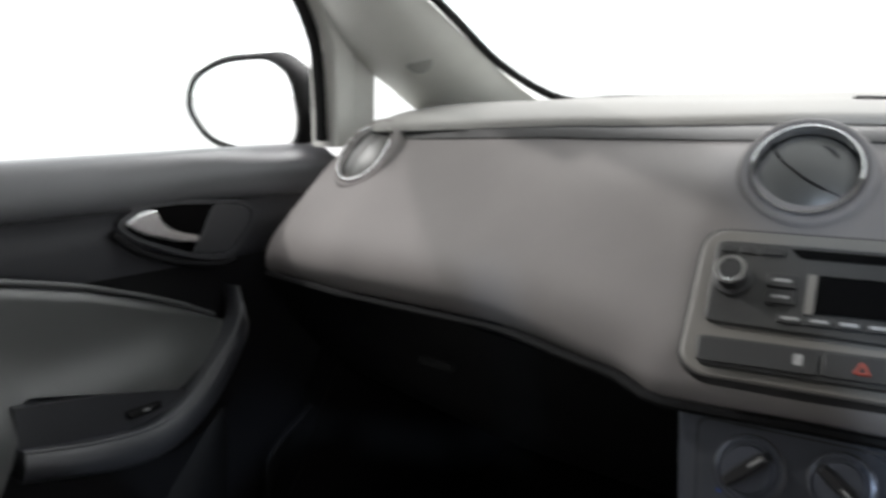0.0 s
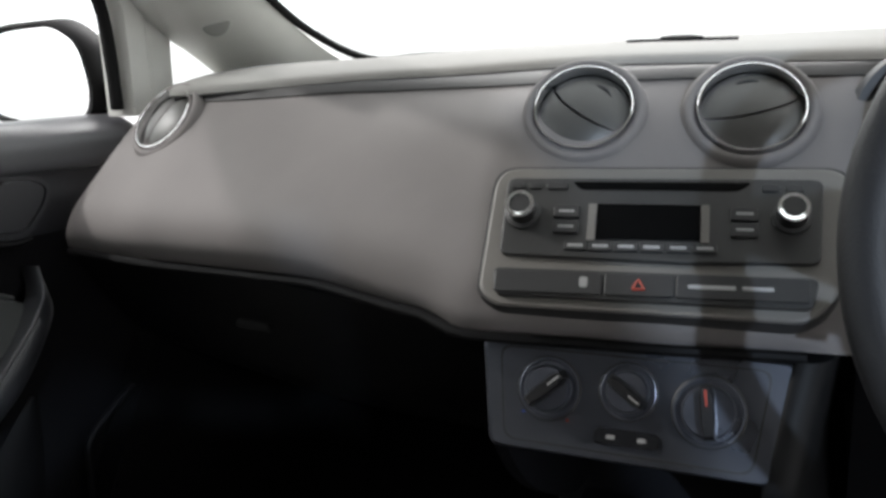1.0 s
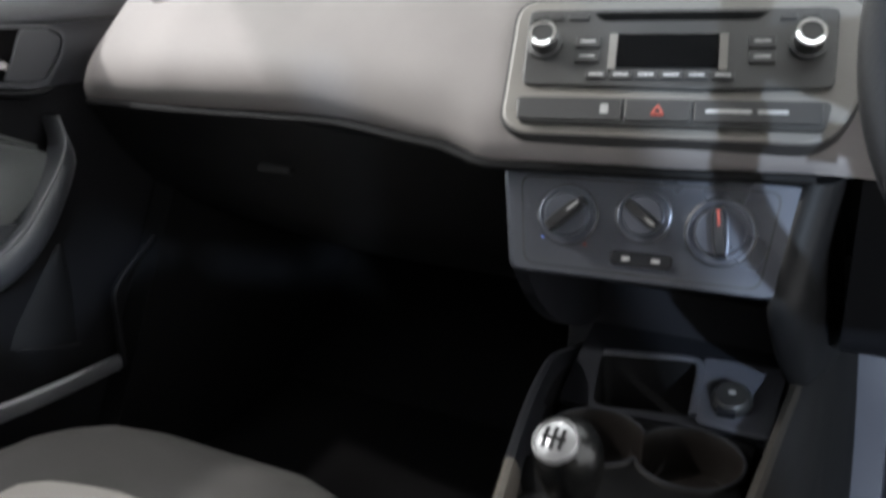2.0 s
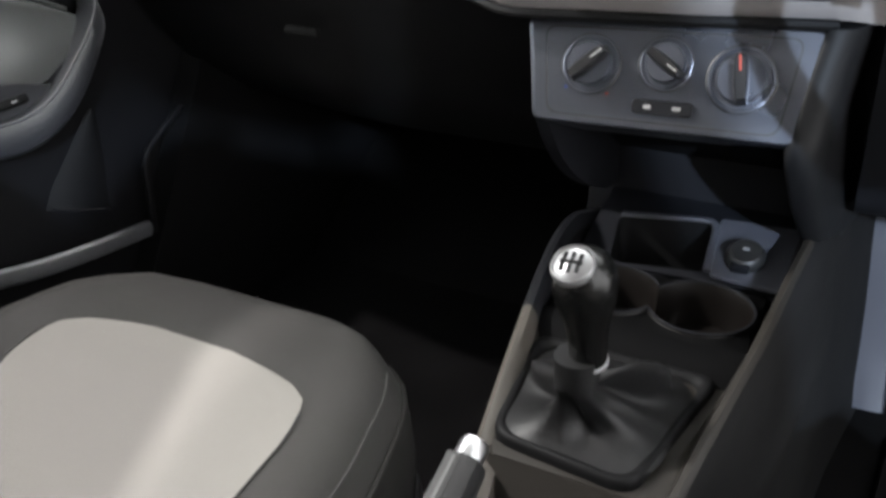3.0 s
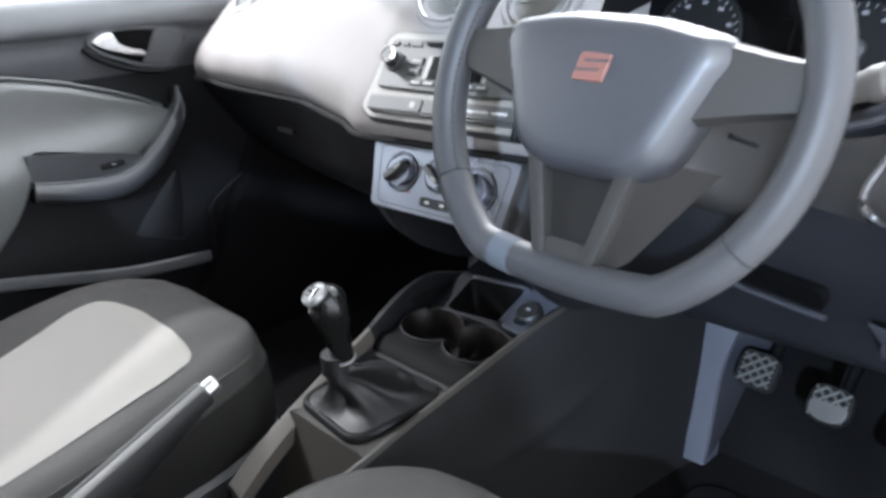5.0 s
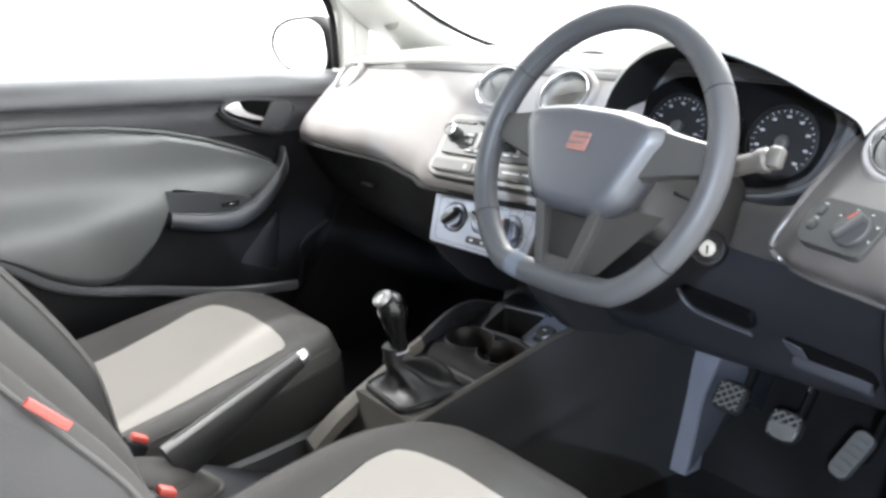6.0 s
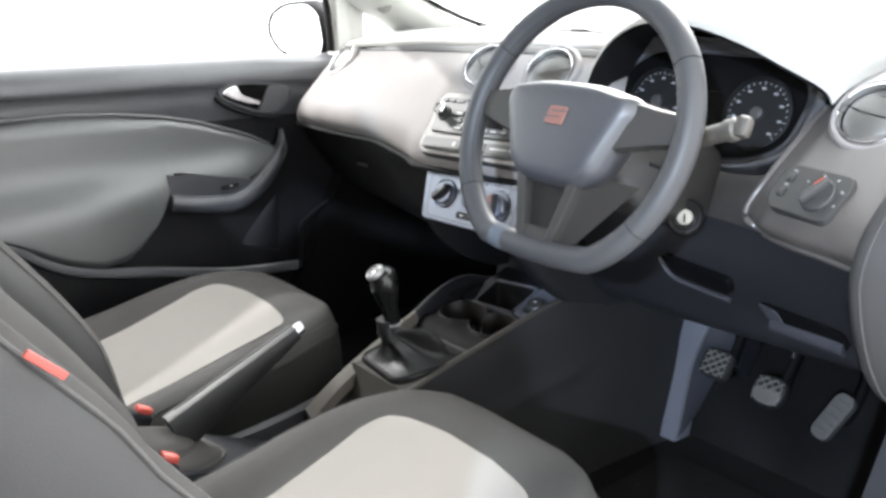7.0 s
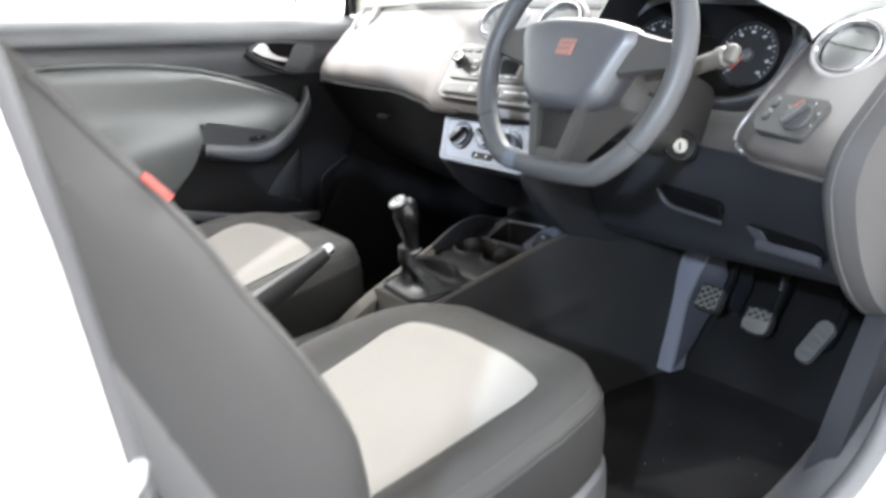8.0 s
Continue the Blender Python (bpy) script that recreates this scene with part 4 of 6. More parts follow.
for a in (33, 147, 215, 325):
    x, y = rim_point(radians(a))
    d = V((-math.sin(radians(a)), math.cos(radians(a)), 0))
    ring = []
    for k in range(18):
        b = 2 * math.pi * k / 18
        ring.append(WHEEL @ (V((x, y, 0)) + 0.0153 * (V((math.cos(radians(a)), math.sin(radians(a)), 0)) * math.cos(b) + V((0, 0, 1)) * math.sin(b))))
    part("rim_seam", tube(ring, 0.0010, 6, True), M_RUBBER, rim, "sewn seam round the rim")
stitch = bmesh.new()
for k in range(46):
    a = radians(118 + 96 * k / 45)
    x, y = rim_point(a)
    d = V((-math.sin(a), math.cos(a), 0.25)).normalized()
    c = V((x, y, 0)) + 0.0157 * V((-0.80 * math.cos(a), -0.80 * math.sin(a), 0.60))
    add_tube(stitch, [WHEEL @ (c - d * 0.0019), WHEEL @ (c + d * 0.0019)], 0.0006, 5)
part("rim_stitching", stitch, M_RUBBER, rim, "dark stitches along the inner rim")
pad_o = smooth_outline([(-0.086, 0.044), (-0.040, 0.054), (0.040, 0.054), (0.086, 0.044), (0.092, 0.028), (0.062, -0.050), (0.040, -0.068), (-0.040, -0.068), (-0.062, -0.050), (-0.092, 0.028)], 0.022, 6)
pad_rings = []
for z, s in ((-0.040, 0.80), (-0.020, 0.96), (0.000, 1.0), (0.008, 0.992), (0.014, 0.960), (0.0215, 0.885), (0.0245, 0.84), (0.0262, 0.70), (0.0272, 0.45), (0.0275, 0.2)):
    pad_rings.append([WHEEL @ V((p[0] * s * 1.17, p[1] * s * 1.05, z)) for p in pad_o])
airbag = part("airbag_cover", skin(pad_rings), M_HUB, wheel, "dark grey airbag cover", 50)
BADGE = WHEEL @ pose(0, 0.010, 0)
badge = part("badge", plate(smooth_outline([(-0.0115, 0.0115), (0.0165, 0.0115), (0.0125, -0.0105), (-0.0160, -0.0105)], 0.003), BADGE, 0.025, 0.0300, 0.001), M_BADGE, airbag, "plain dull red badge")
for x0, x1, cy in ((-0.0075, 0.0160, 0.0042), (-0.0150, 0.0080, -0.0032)):
    part("badge_groove", plate(smooth_outline([(x0 + 0.0008, cy + 0.0018), (x1 + 0.0008, cy + 0.0030), (x1, cy + 0.0010), (x0, cy - 0.0004)], 0.0006), BADGE, 0.0290, 0.0304, 0.0002), M_HUB, badge, "grey groove across the badge")

for sgn in (1, -1):
    rows = []
    for k in range(7):
        t = k / 6
        x = sgn * (0.070 + 0.088 * t)
        hw = 0.036 - 0.019 * t + 0.006 * max(0, t - 0.7)
        z = 0.008 - 0.012 * t
        cy = 0.012 + 0.006 * t
        rows.append([WHEEL @ V((x, cy + hw * cc, z + 0.010 * ss)) for cc, ss in ((1, 0), (0.85, 0.8), (0, 1), (-0.85, 0.8), (-1, 0), (-0.8, -0.9), (0, -1.2), (0.8, -0.9))])
    part("spoke", skin(rows), M_LEG, wheel, "brown-grey side spoke")
    legs = []
    for k in range(7):
        t = k / 6
        cx = sgn * (0.047 - 0.026 * t)
        hw = 0.0085 - 0.001 * t
        y = -0.050 - 0.098 * t
        z = 0.008 - 0.010 * t
        legs.append([WHEEL @ V((cx + hw * cc, y, z + 0.010 * ss)) for cc, ss in ((1, 0), (0.85, 0.8), (0, 1), (-0.85, 0.8), (-1, 0), (-0.8, -0.9), (0, -1.2), (0.8, -0.9))])
    part("lower_spoke_leg", skin(legs), M_LEG, wheel, "dark grey leg of the lower spoke")
# short stretch of the lower rim in a paler, bluish colour
patch = [WHEEL @ V((*rim_point(radians(a)), 0)) for a in np.linspace(246, 254, 8)]
part("rim_patch", tube(patch, 0.0162, 16, False, 1.0, N_STACK), M_PALERIM, wheel, "pale patch on the rim")
web = [[WHEEL @ V((x, y, z)) for x, y in ((-0.046, -0.050), (0.046, -0.050), (0.020, -0.148), (-0.020, -0.148))] for z in (-0.016, -0.002)]
part("lower_spoke_web", skin(web), M_LEGSHADE, wheel, "brown-grey web between the lower legs, coloured darker for shade")
for sgn in (1, -1):
    flank = [[WHEEL @ V((sgn * x, y, z)) for x, y, z in ((0.052 - 0.028 * t, -0.050 - 0.096 * t, 0.008 - 0.010 * t), (0.057 - 0.028 * t, -0.050 - 0.096 * t, 0.003 - 0.010 * t), (0.082 - 0.040 * t, -0.046 - 0.084 * t, -0.062 + 0.036 * t), (0.068 - 0.030 * t, -0.046 - 0.084 * t, -0.062 + 0.036 * t))] for t in (0.0, 0.35, 0.7, 1.0)]
    part("lower_spoke_flank", skin(flank), M_LEGSHADE, wheel, "brown-grey flank of the lower spoke, coloured darker for shade")
bridge = [[WHEEL @ V((x, y, z)) for x, y in ((-0.030, -0.124), (0.030, -0.124), (0.027, -0.151), (-0.027, -0.151))] for z in (-0.010, 0.0035, 0.006)]
part("lower_bridge", skin(bridge), M_LEG, wheel, "brown-grey bridge at the foot of the spoke")

# ---- centre console ----
console = thing("centre_console", (0.01, -0.1, FLOOR), "charcoal centre console with cup holder and tray between the seats", "console")


def rail_z(y):
    return float(np.interp(y, (-0.36, -0.30, -0.20, -0.10, 0.0, 0.06, 0.12), (0.475, 0.505, 0.540, 0.568, 0.592, 0.598, 0.595)))


def half_width(y, side):
    left = np.interp(y, (-0.36, -0.26, -0.10, 0.03, 0.12), (0.045, 0.062, 0.088, 0.096, 0.092))
    right = np.interp(y, (-0.36, -0.26, -0.10, 0.03, 0.12), (0.062, 0.084, 0.108, 0.120, 0.118))
    return float(left if side < 0 else right)


LEFT_TOP = curve([(-0.36, 0.475), (-0.30, 0.503), (-0.20, 0.533), (-0.14, 0.548), (-0.105, 0.557), (-0.072, 0.572), (-0.037, 0.584), (0.0, 0.588), (0.03, 0.584), (0.065, 0.571), (0.117, 0.554), (0.17, 0.540), (0.62, 0.50)], 5)


def left_z(y):
    """The passenger side's rail, which humps over the tray."""
    return float(np.interp(y, [p[0] for p in LEFT_TOP], [p[1] for p in LEFT_TOP]))


WALL_TOP = ((-0.36, -0.30, -0.20, -0.10, 0.0, 0.06, 0.12, 0.20, 0.30, 0.62), (0.475, 0.505, 0.540, 0.568, 0.592, 0.598, 0.590, 0.565, 0.540, 0.520))
WALL_X = ((-0.36, -0.26, -0.10, 0.03, 0.12, 0.20, 0.30, 0.62), (0.062, 0.084, 0.108, 0.120, 0.124, 0.132, 0.145, 0.170))
for side in (-1, 1):
    rows, front_rows, wall_rows = [], [], []
    for y in np.linspace(-0.36, 0.12 if side > 0 else 0.17, 45):
        x = side * half_width(y, side)
        z = rail_z(y) if side > 0 else left_z(y)
        slope = float(np.interp(y, (-0.36, -0.22, -0.12, -0.02), (0.015, 0.010, 0.005, 0.001))) * (1.0 if side < 0 else 0.4)
        row = [V((x + side * dx, y, z + dz)) for dx, dz in ((-0.005 - slope, -0.03), (-0.004 - slope, -0.010), (-0.003, -0.001), (0.002, 0.0), (0.006, -0.004), (0.008, -0.03))]
        # the left rail changes from lit to shaded colour where its rise ends
        if side > 0 or y < -0.095:
            rows.append(row)
        if side < 0 and y > -0.110:
            front_rows.append(row)
    part("console_rail", skin(rows), M_BROWNLIT if side < 0 else M_BROWNSHADE, console, "brown console rail, light and shade put into its colour")
    if front_rows:
        part("console_rail", skin(front_rows), M_DARK, console, "hump of the rail beside the tray, coloured charcoal for shade")
    for y in np.linspace(-0.36, 0.62, 60):
        x = float(np.interp(y, *WALL_X)) if side > 0 else half_width(min(y, 0.12), -1)
        z = float(np.interp(y, *WALL_TOP)) if side > 0 else left_z(y)
        foot = 0.030 + 0.03 * max(0.0, y + 0.2)
        prof = [(0.003, z - 0.006), (0.012, z - 0.03), (0.022, z - 0.12), (foot, FLOOR + 0.04)]
        if side > 0:
            # rounded shoulder, and a soft moulded crease below it
            prof = [(0.001, z - 0.002), (0.007, z - 0.005), (0.0125, z - 0.012), (0.0155, z - 0.022), (0.0175, z - 0.034)]
            for k in np.linspace(0, 1, 22):
                zz = (z - 0.045) * (1 - k) + (FLOOR + 0.04) * k
                swell = 0.007 * math.exp(-((zz - 0.462 - 0.13 * y) / 0.013) ** 2) * float(np.interp(y, (-0.14, -0.08, 0.06, 0.13), (0, 1, 0.8, 0)))
                prof.append((0.019 + (foot - 0.019) * k + swell, zz))
        wall_rows.append([V((side * (x + dx), y, zz)) for dx, zz in prof + [(foot + 0.01, FLOOR - 0.01), (-0.01, FLOOR - 0.01), (-0.006, z - 0.02)]])
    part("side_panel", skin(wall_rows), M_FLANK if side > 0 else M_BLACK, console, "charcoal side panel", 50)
floor_rows = []
for y, z in ((-0.250, 0.505), (-0.108, 0.521), (-0.104, 0.505), (-0.006, 0.505), (-0.003, 0.545), (0.006, 0.545), (0.010, 0.508), (0.13, 0.508)):
    floor_rows.append([V((-half_width(y, -1) + 0.004, y, z)), V((half_width(y, 1) - 0.004, y, z)), V((half_width(y, 1) - 0.004, y, z - 0.03)), V((-half_width(y, -1) + 0.004, y, z - 0.03))])
part("top_panel", skin(floor_rows), M_BLACKSHADE, console, "charcoal top panel")
surround_rows = []
for y in np.linspace(-0.259, -0.112, 8):
    z = 0.519 + 0.05 * (y + 0.259)
    zl = rail_z(y) - 0.006
    zr = left_z(y) - 0.006
    surround_rows.append([V((-half_width(y, -1) + 0.003, y, zr)), V((-half_width(y, -1) + 0.014, y, z)), V((half_width(y, 1) - 0.014, y, z)), V((half_width(y, 1) - 0.003, y, zl)), V((half_width(y, 1) - 0.003, y, z - 0.02)), V((-half_width(y, -1) + 0.003, y, z - 0.02))])
part("gaiter_surround", skin(surround_rows), M_BROWNSHADE, console, "brown-grey panel round the gaiter")
rear = [[V((x, y, z)) for x, y, z in ((-0.060, -0.259, 0.518), (0.080, -0.260, 0.518), (0.072, -0.284, 0.45), (0.066, -0.33, 0.38), (-0.050, -0.33, 0.38), (-0.056, -0.280, 0.45))],
        [V((x, y, z)) for x, y, z in ((-0.060, -0.20, 0.505), (0.080, -0.20, 0.505), (0.072, -0.20, 0.45), (0.066, -0.20, 0.38), (-0.050, -0.20, 0.38), (-0.054, -0.20, 0.45))]]
part("rear_face", skin(rear), M_BROWNSHADE, console, "brown-grey rear face")
# sloping ledge with a sunk tray, and the socket panel beside it
SP = pose(0, 0.002, 0.555, 14)
TRAY = smooth_outline([(-0.062, 0.066), (0.033, 0.082), (0.041, 0.010), (-0.050, -0.002)], 0.012, 6)
LEDGE = smooth_outline([(-0.084, 0.160), (0.112, 0.160), (0.112, 0.000), (-0.084, -0.006)], 0.012, 6)
part("ledge", frame_ring(LEDGE, TRAY, SP, -0.006, -0.001), M_DARK, console, "charcoal ledge round the tray")
pocket = []
for k, drop in ((0.30, 1.0), (0.90, 1.0), (0.95, 0.92), (0.985, 0.12), (1.0, 0.0)):
    ring = []
    for x, y in TRAY:
        top = SP @ V((-0.008 + (x + 0.008) * k, 0.038 + (y - 0.038) * k, 0))
        ring.append(V((top.x, top.y, top.z + (0.512 - top.z) * drop)))
    pocket.append(ring)
part("tray", skin(pocket, True, False), M_BLACK, console, "deep black tray", 50)
part("tray_rim", tube([SP @ V((x, y, 0.001)) for x, y in curve([(-0.060, 0.068), (-0.020, 0.0745), (0.018, 0.0805), (0.030, 0.078), (0.035, 0.066), (0.038, 0.036), (0.041, 0.010)], 5)], 0.0042, 8, flat=0.6), M_REST, console, "slate rim of the tray")
sockp = part("socket_panel", plate(smooth_outline([(0.034, 0.088), (0.112, 0.092), (0.110, 0.000), (0.044, 0.004)], 0.006), SP, -0.036, 0.0015, 0.003), M_REST, console, "slate grey socket panel")
SK = SP @ pose(0.070, 0.035, 0.002, 6, 0, 5)
part("socket", lathe([(0.0185, 0), (0.018, 0.006), (0.0155, 0.011), (0.014, 0.012), (0.010, 0.0115)], SK, 28), M_SWPLATE, sockp, "dark socket cap")
part("print", box((0.006, 0.0025, 0.001), SK @ pose(0, 0.002, 0.012)), M_MARK, sockp)
part("socket_tab", box((0.018, 0.012, 0.009), SK @ pose(-0.003, -0.015, 0.005), 0.003), M_DARK, sockp, "dark pull tab of the socket cap")
# two wells in one opening, with a cusp where they meet
CUPS = ((-0.032, 0.0435), (0.050, 0.0450))
MIDDLE = (0.010, -0.044)


def well(a, grow):
    """How far the wells reach from their middle at an angle."""
    dx, dy = math.cos(a), math.sin(a) / 0.86
    far = 0.0
    for cx, r in CUPS:
        ox = MIDDLE[0] - cx
        b, c = ox * dx, ox * ox - (r * grow) ** 2
        q = dx * dx + dy * dy
        far = max(far, (-b + math.sqrt(max(0.0, b * b - q * c))) / q)
    return far


cup = []
turns = [2 * math.pi * k / 96 for k in range(96)]
for kind, grow, z in (("edge", 1.0, 0.512), ("edge", 1.0, 0.5455), ("well", 1.07, 0.5500), ("well", 1.03, 0.5525), ("well", 0.99, 0.5500), ("well", 0.94, 0.530), ("well", 0.88, 0.512), ("well", 0.55, 0.5095), ("well", 0.30, 0.5092)):
    ring = []
    for a in turns:
        reach = well(a, grow) if kind == "well" else min(0.0880 / max(1e-4, abs(math.cos(a))), 0.0505 / max(1e-4, abs(math.sin(a))))
        if kind == "well" and grow < 0.6:
            reach = 0.02 * grow / 0.55
        ring.append(V((MIDDLE[0] + reach * math.cos(a), MIDDLE[1] + reach * math.sin(a), z + 0.05 * (reach * math.sin(a)))))
    cup.append(ring)
part("cup_plate", skin(cup[:3], True, False), M_BLACKSHADE, console, "black plate round the cup holder", 50)
bridge = [[V((-0.082, y, z)), V((0.100, y, z)), V((0.100, y, z - 0.02)), V((-0.082, y, z - 0.02))] for y, z in ((-0.118, 0.526), (-0.110, 0.536), (-0.098, 0.543), (-0.088, 0.546))]
part("bridge_panel", skin(bridge), M_BLACKSHADE, console, "charcoal bridge before the cup holder")
holder = part("cup_holder", skin(cup[2:], True, False), M_CUPGLOSS, console, "glossy black double cup holder", 50)
part("cup_rim", tube([p + V((0, 0, 0.0008)) for p in cup[3]], 0.0014, 8, True), M_DARK, holder, "glossy cup holder rim")

# ---- gear lever ----
gear = thing("gear_lever", (0.008, -0.2, 0.53), "black gear lever with chrome ring and leatherette gaiter", "gear lever")
GM = axes((0.003, -0.183, 0.523), (1, 0.0, 0), (0, -0.03, 1))
frame_o = [(-0.062, -0.064), (0.056, -0.076), (0.084, 0.074), (-0.080, 0.072)]
lip = []
for k, z in ((1.0, -0.004), (0.995, 0.003), (0.975, 0.0072), (0.94, 0.0085), (0.89, 0.0070), (0.85, 0.0030), (0.84, -0.004)):
    lip.append([GM @ V((p[0] * k, p[1] * k, z)) for p in smooth_outline(frame_o, 0.020, 7)])
part("gaiter_frame", skin(lip, True, False, True), M_BLACK, gear, "broad rounded black lip round the gaiter", 60)
g_rings = []
for k in range(19):
    t = k / 18
    ring = []
    for i in range(72):
        a = 2 * math.pi * i / 72
        ex, ey = 0.051 * (1 - t) ** 4.2 + 0.0160, 0.050 * (1 - t) ** 4.2 + 0.0160
        p = 2.2 + 2.4 * max(0.0, 1 - 2.2 * t)
        sup = (abs(math.cos(a)) ** p + abs(math.sin(a)) ** p) ** (-1 / p)
        crease = math.sin(math.pi * min(1.0, 1.3 * t))
        fold = 1 + crease * (0.42 * (0.5 - abs(math.sin(2 * a + 0.75 + 0.6 * t))) + 0.13 * (0.6 - abs(math.sin(3.5 * (a if a < math.pi else 2 * math.pi - a) + 0.6 - 2.2 * t))) + 0.03 * math.sin(11 * a + 5 * t))
        tent = math.exp(-((a - 0.66) / 0.26) ** 2) * math.sin(math.pi * min(1.0, 1.12 * t)) ** 2
        side_tent = math.exp(-((a - 2.75) / 0.26) ** 2) * math.sin(math.pi * min(1.0, 1.5 * t)) ** 2
        fold += 1.7 * tent + 0.8 * side_tent
        lean = -0.041 * min(1.0, 1.5 * t)
        ring.append(GM @ V((ex * math.cos(a) * sup * fold, ey * math.sin(a) * sup * fold + lean, 0.004 + 0.080 * t + 0.007 * math.sin(3 * a + 1.2) * crease + 0.020 * tent)))
    g_rings.append(ring)
part("gaiter", skin(g_rings), M_GAITER, gear, "creased black gaiter", 70)
KM = axes((0.010, -0.220, 0.598), (1, 0, 0), (-0.03, -0.12, 1))
knob = part("gear_knob", lathe([(0.0135, 0), (0.0136, 0.012), (0.0142, 0.024), (0.0160, 0.038), (0.0194, 0.050), (0.0222, 0.062), (0.0230, 0.071), (0.0218, 0.081), (0.0186, 0.089), (0.013, 0.0940), (0.006, 0.0962), (0.001, 0.0967)], KM, 36), M_KNOB, gear, "black gear knob")
part("knob_ring", lathe([(0.0134, -0.001), (0.0146, 0.000), (0.0146, 0.0026), (0.0134, 0.003)], KM, 32, True), M_SATIN, knob, "chrome collar")
CAP = axes(KM @ V((-0.0025, -0.0110, 0.0905)), (1, 0, 0), (-0.10, -0.52, 0.85))
part("knob_rim", lathe([(0.0152, 0.000), (0.0155, 0.0042), (0.0145, 0.0058), (0.0135, 0.0050)], CAP, 32, True), M_CAPTOP, knob, "chrome rim")
part("knob_cap", lathe([(0.0136, 0.0), (0.0132, 0.0044), (0.009, 0.0068), (0.002, 0.0075)], CAP, 32), M_CAPTOP, knob, "chrome cap")
marks = bmesh.new()
for x, y, w, h in ((-0.007, 0, 0.0026, 0.014), (0, 0, 0.0026, 0.016), (0.007, 0, 0.0026, 0.014), (0, 0, 0.016, 0.0026)):
    add_box(marks, (w, h, 0.001), CAP @ pose(x * 0.8, y * 0.85, 0.0071))
part("shift_pattern", marks, M_BLACK, knob, "dark shift pattern")

# ---- handbrake ----
brake = thing("handbrake", (0, -0.55, 0.45), "dark grey handbrake lever with chrome button", "handbrake")
A, B = V((-0.003, -0.385, 0.632)), V((0.0, -0.590, 0.560))
d = (A - B).normalized()
hb = []
for k in range(9):
    t = k / 8
    c = B.lerp(A, t)
    r, deep = 0.014 - 0.002 * t, 0.050 - 0.036 * t
    s, w = V((1, 0, 0)), d.cross(V((1, 0, 0))) * -1
    if w.z < 0:
        w = -w
    hb.append([c + s * (r * cc) + w * (r * ss if ss > 0 else deep * ss) for cc, ss in ((1, 0), (0.8, 0.75), (0, 1), (-0.8, 0.75), (-1, 0), (-0.85, -0.7), (-0.4, -1), (0.4, -1), (0.85, -0.7))])
part("lever", skin(hb), M_GAITER, brake, "dark grey grip")
part("button", lathe([(0.0090, -0.004), (0.0090, 0.011), (0.0082, 0.0135), (0.003, 0.0145)], axes(A, (1, 0, 0), d), 24), M_KNOBCAP, brake, "chrome button")
# highlight on the lever's top ridge, added as a thin paler tube
part("grip_highlight", tube([B.lerp(A, 0.06) + V((-0.002, 0, 0.0125)), B.lerp(A, 0.97) + V((-0.002, 0, 0.0105))], 0.0034, 8), M_RADIO, brake, "paler spine painted as the ridge's highlight")
tunnel = thing("handbrake_console", (0, -0.62, FLOOR), "grey rear console round the handbrake base", "console")
tr = []
for y, w, z in ((-0.33, 0.052, 0.40), (-0.42, 0.058, 0.44), (-0.52, 0.068, 0.490), (-0.60, 0.075, 0.520), (-0.70, 0.075, 0.525), (-0.80, 0.070, 0.50)):
    tr.append([V((x, y, zz)) for x, zz in ((-w - 0.02, FLOOR), (-w, z - 0.02), (-w * 0.9, z), (w * 0.9, z), (w, z - 0.02), (w + 0.02, FLOOR))])
part("cover", skin(tr), M_DARK, tunnel, "grey console cover")
for name, cy, cz, rx, ry, rz, mt in (("boot", -0.630, 0.542, 0.044, 0.072, 0.024, M_BOOT), ("collar", -0.630, 0.524, 0.060, 0.110, 0.026, M_BOOT)):
    dome = [(math.cos(radians(a)), math.sin(radians(a))) for a in (-40, -10, 0, 12, 26, 42, 58, 74, 86)]
    part(name, lathe(dome, pose(0, cy, cz, -16) @ Matrix.Diagonal((rx, ry, rz, 1)), 40), mt, tunnel, "grey moulded " + name, 60)
    part(name + "_rim", tube([pose(0, cy, cz, -16) @ V((rx * 1.02 * math.cos(2 * math.pi * k / 48), ry * 1.02 * math.sin(2 * math.pi * k / 48), 0)) for k in range(48)], 0.0035, 8, True), M_BOOT, tunnel)


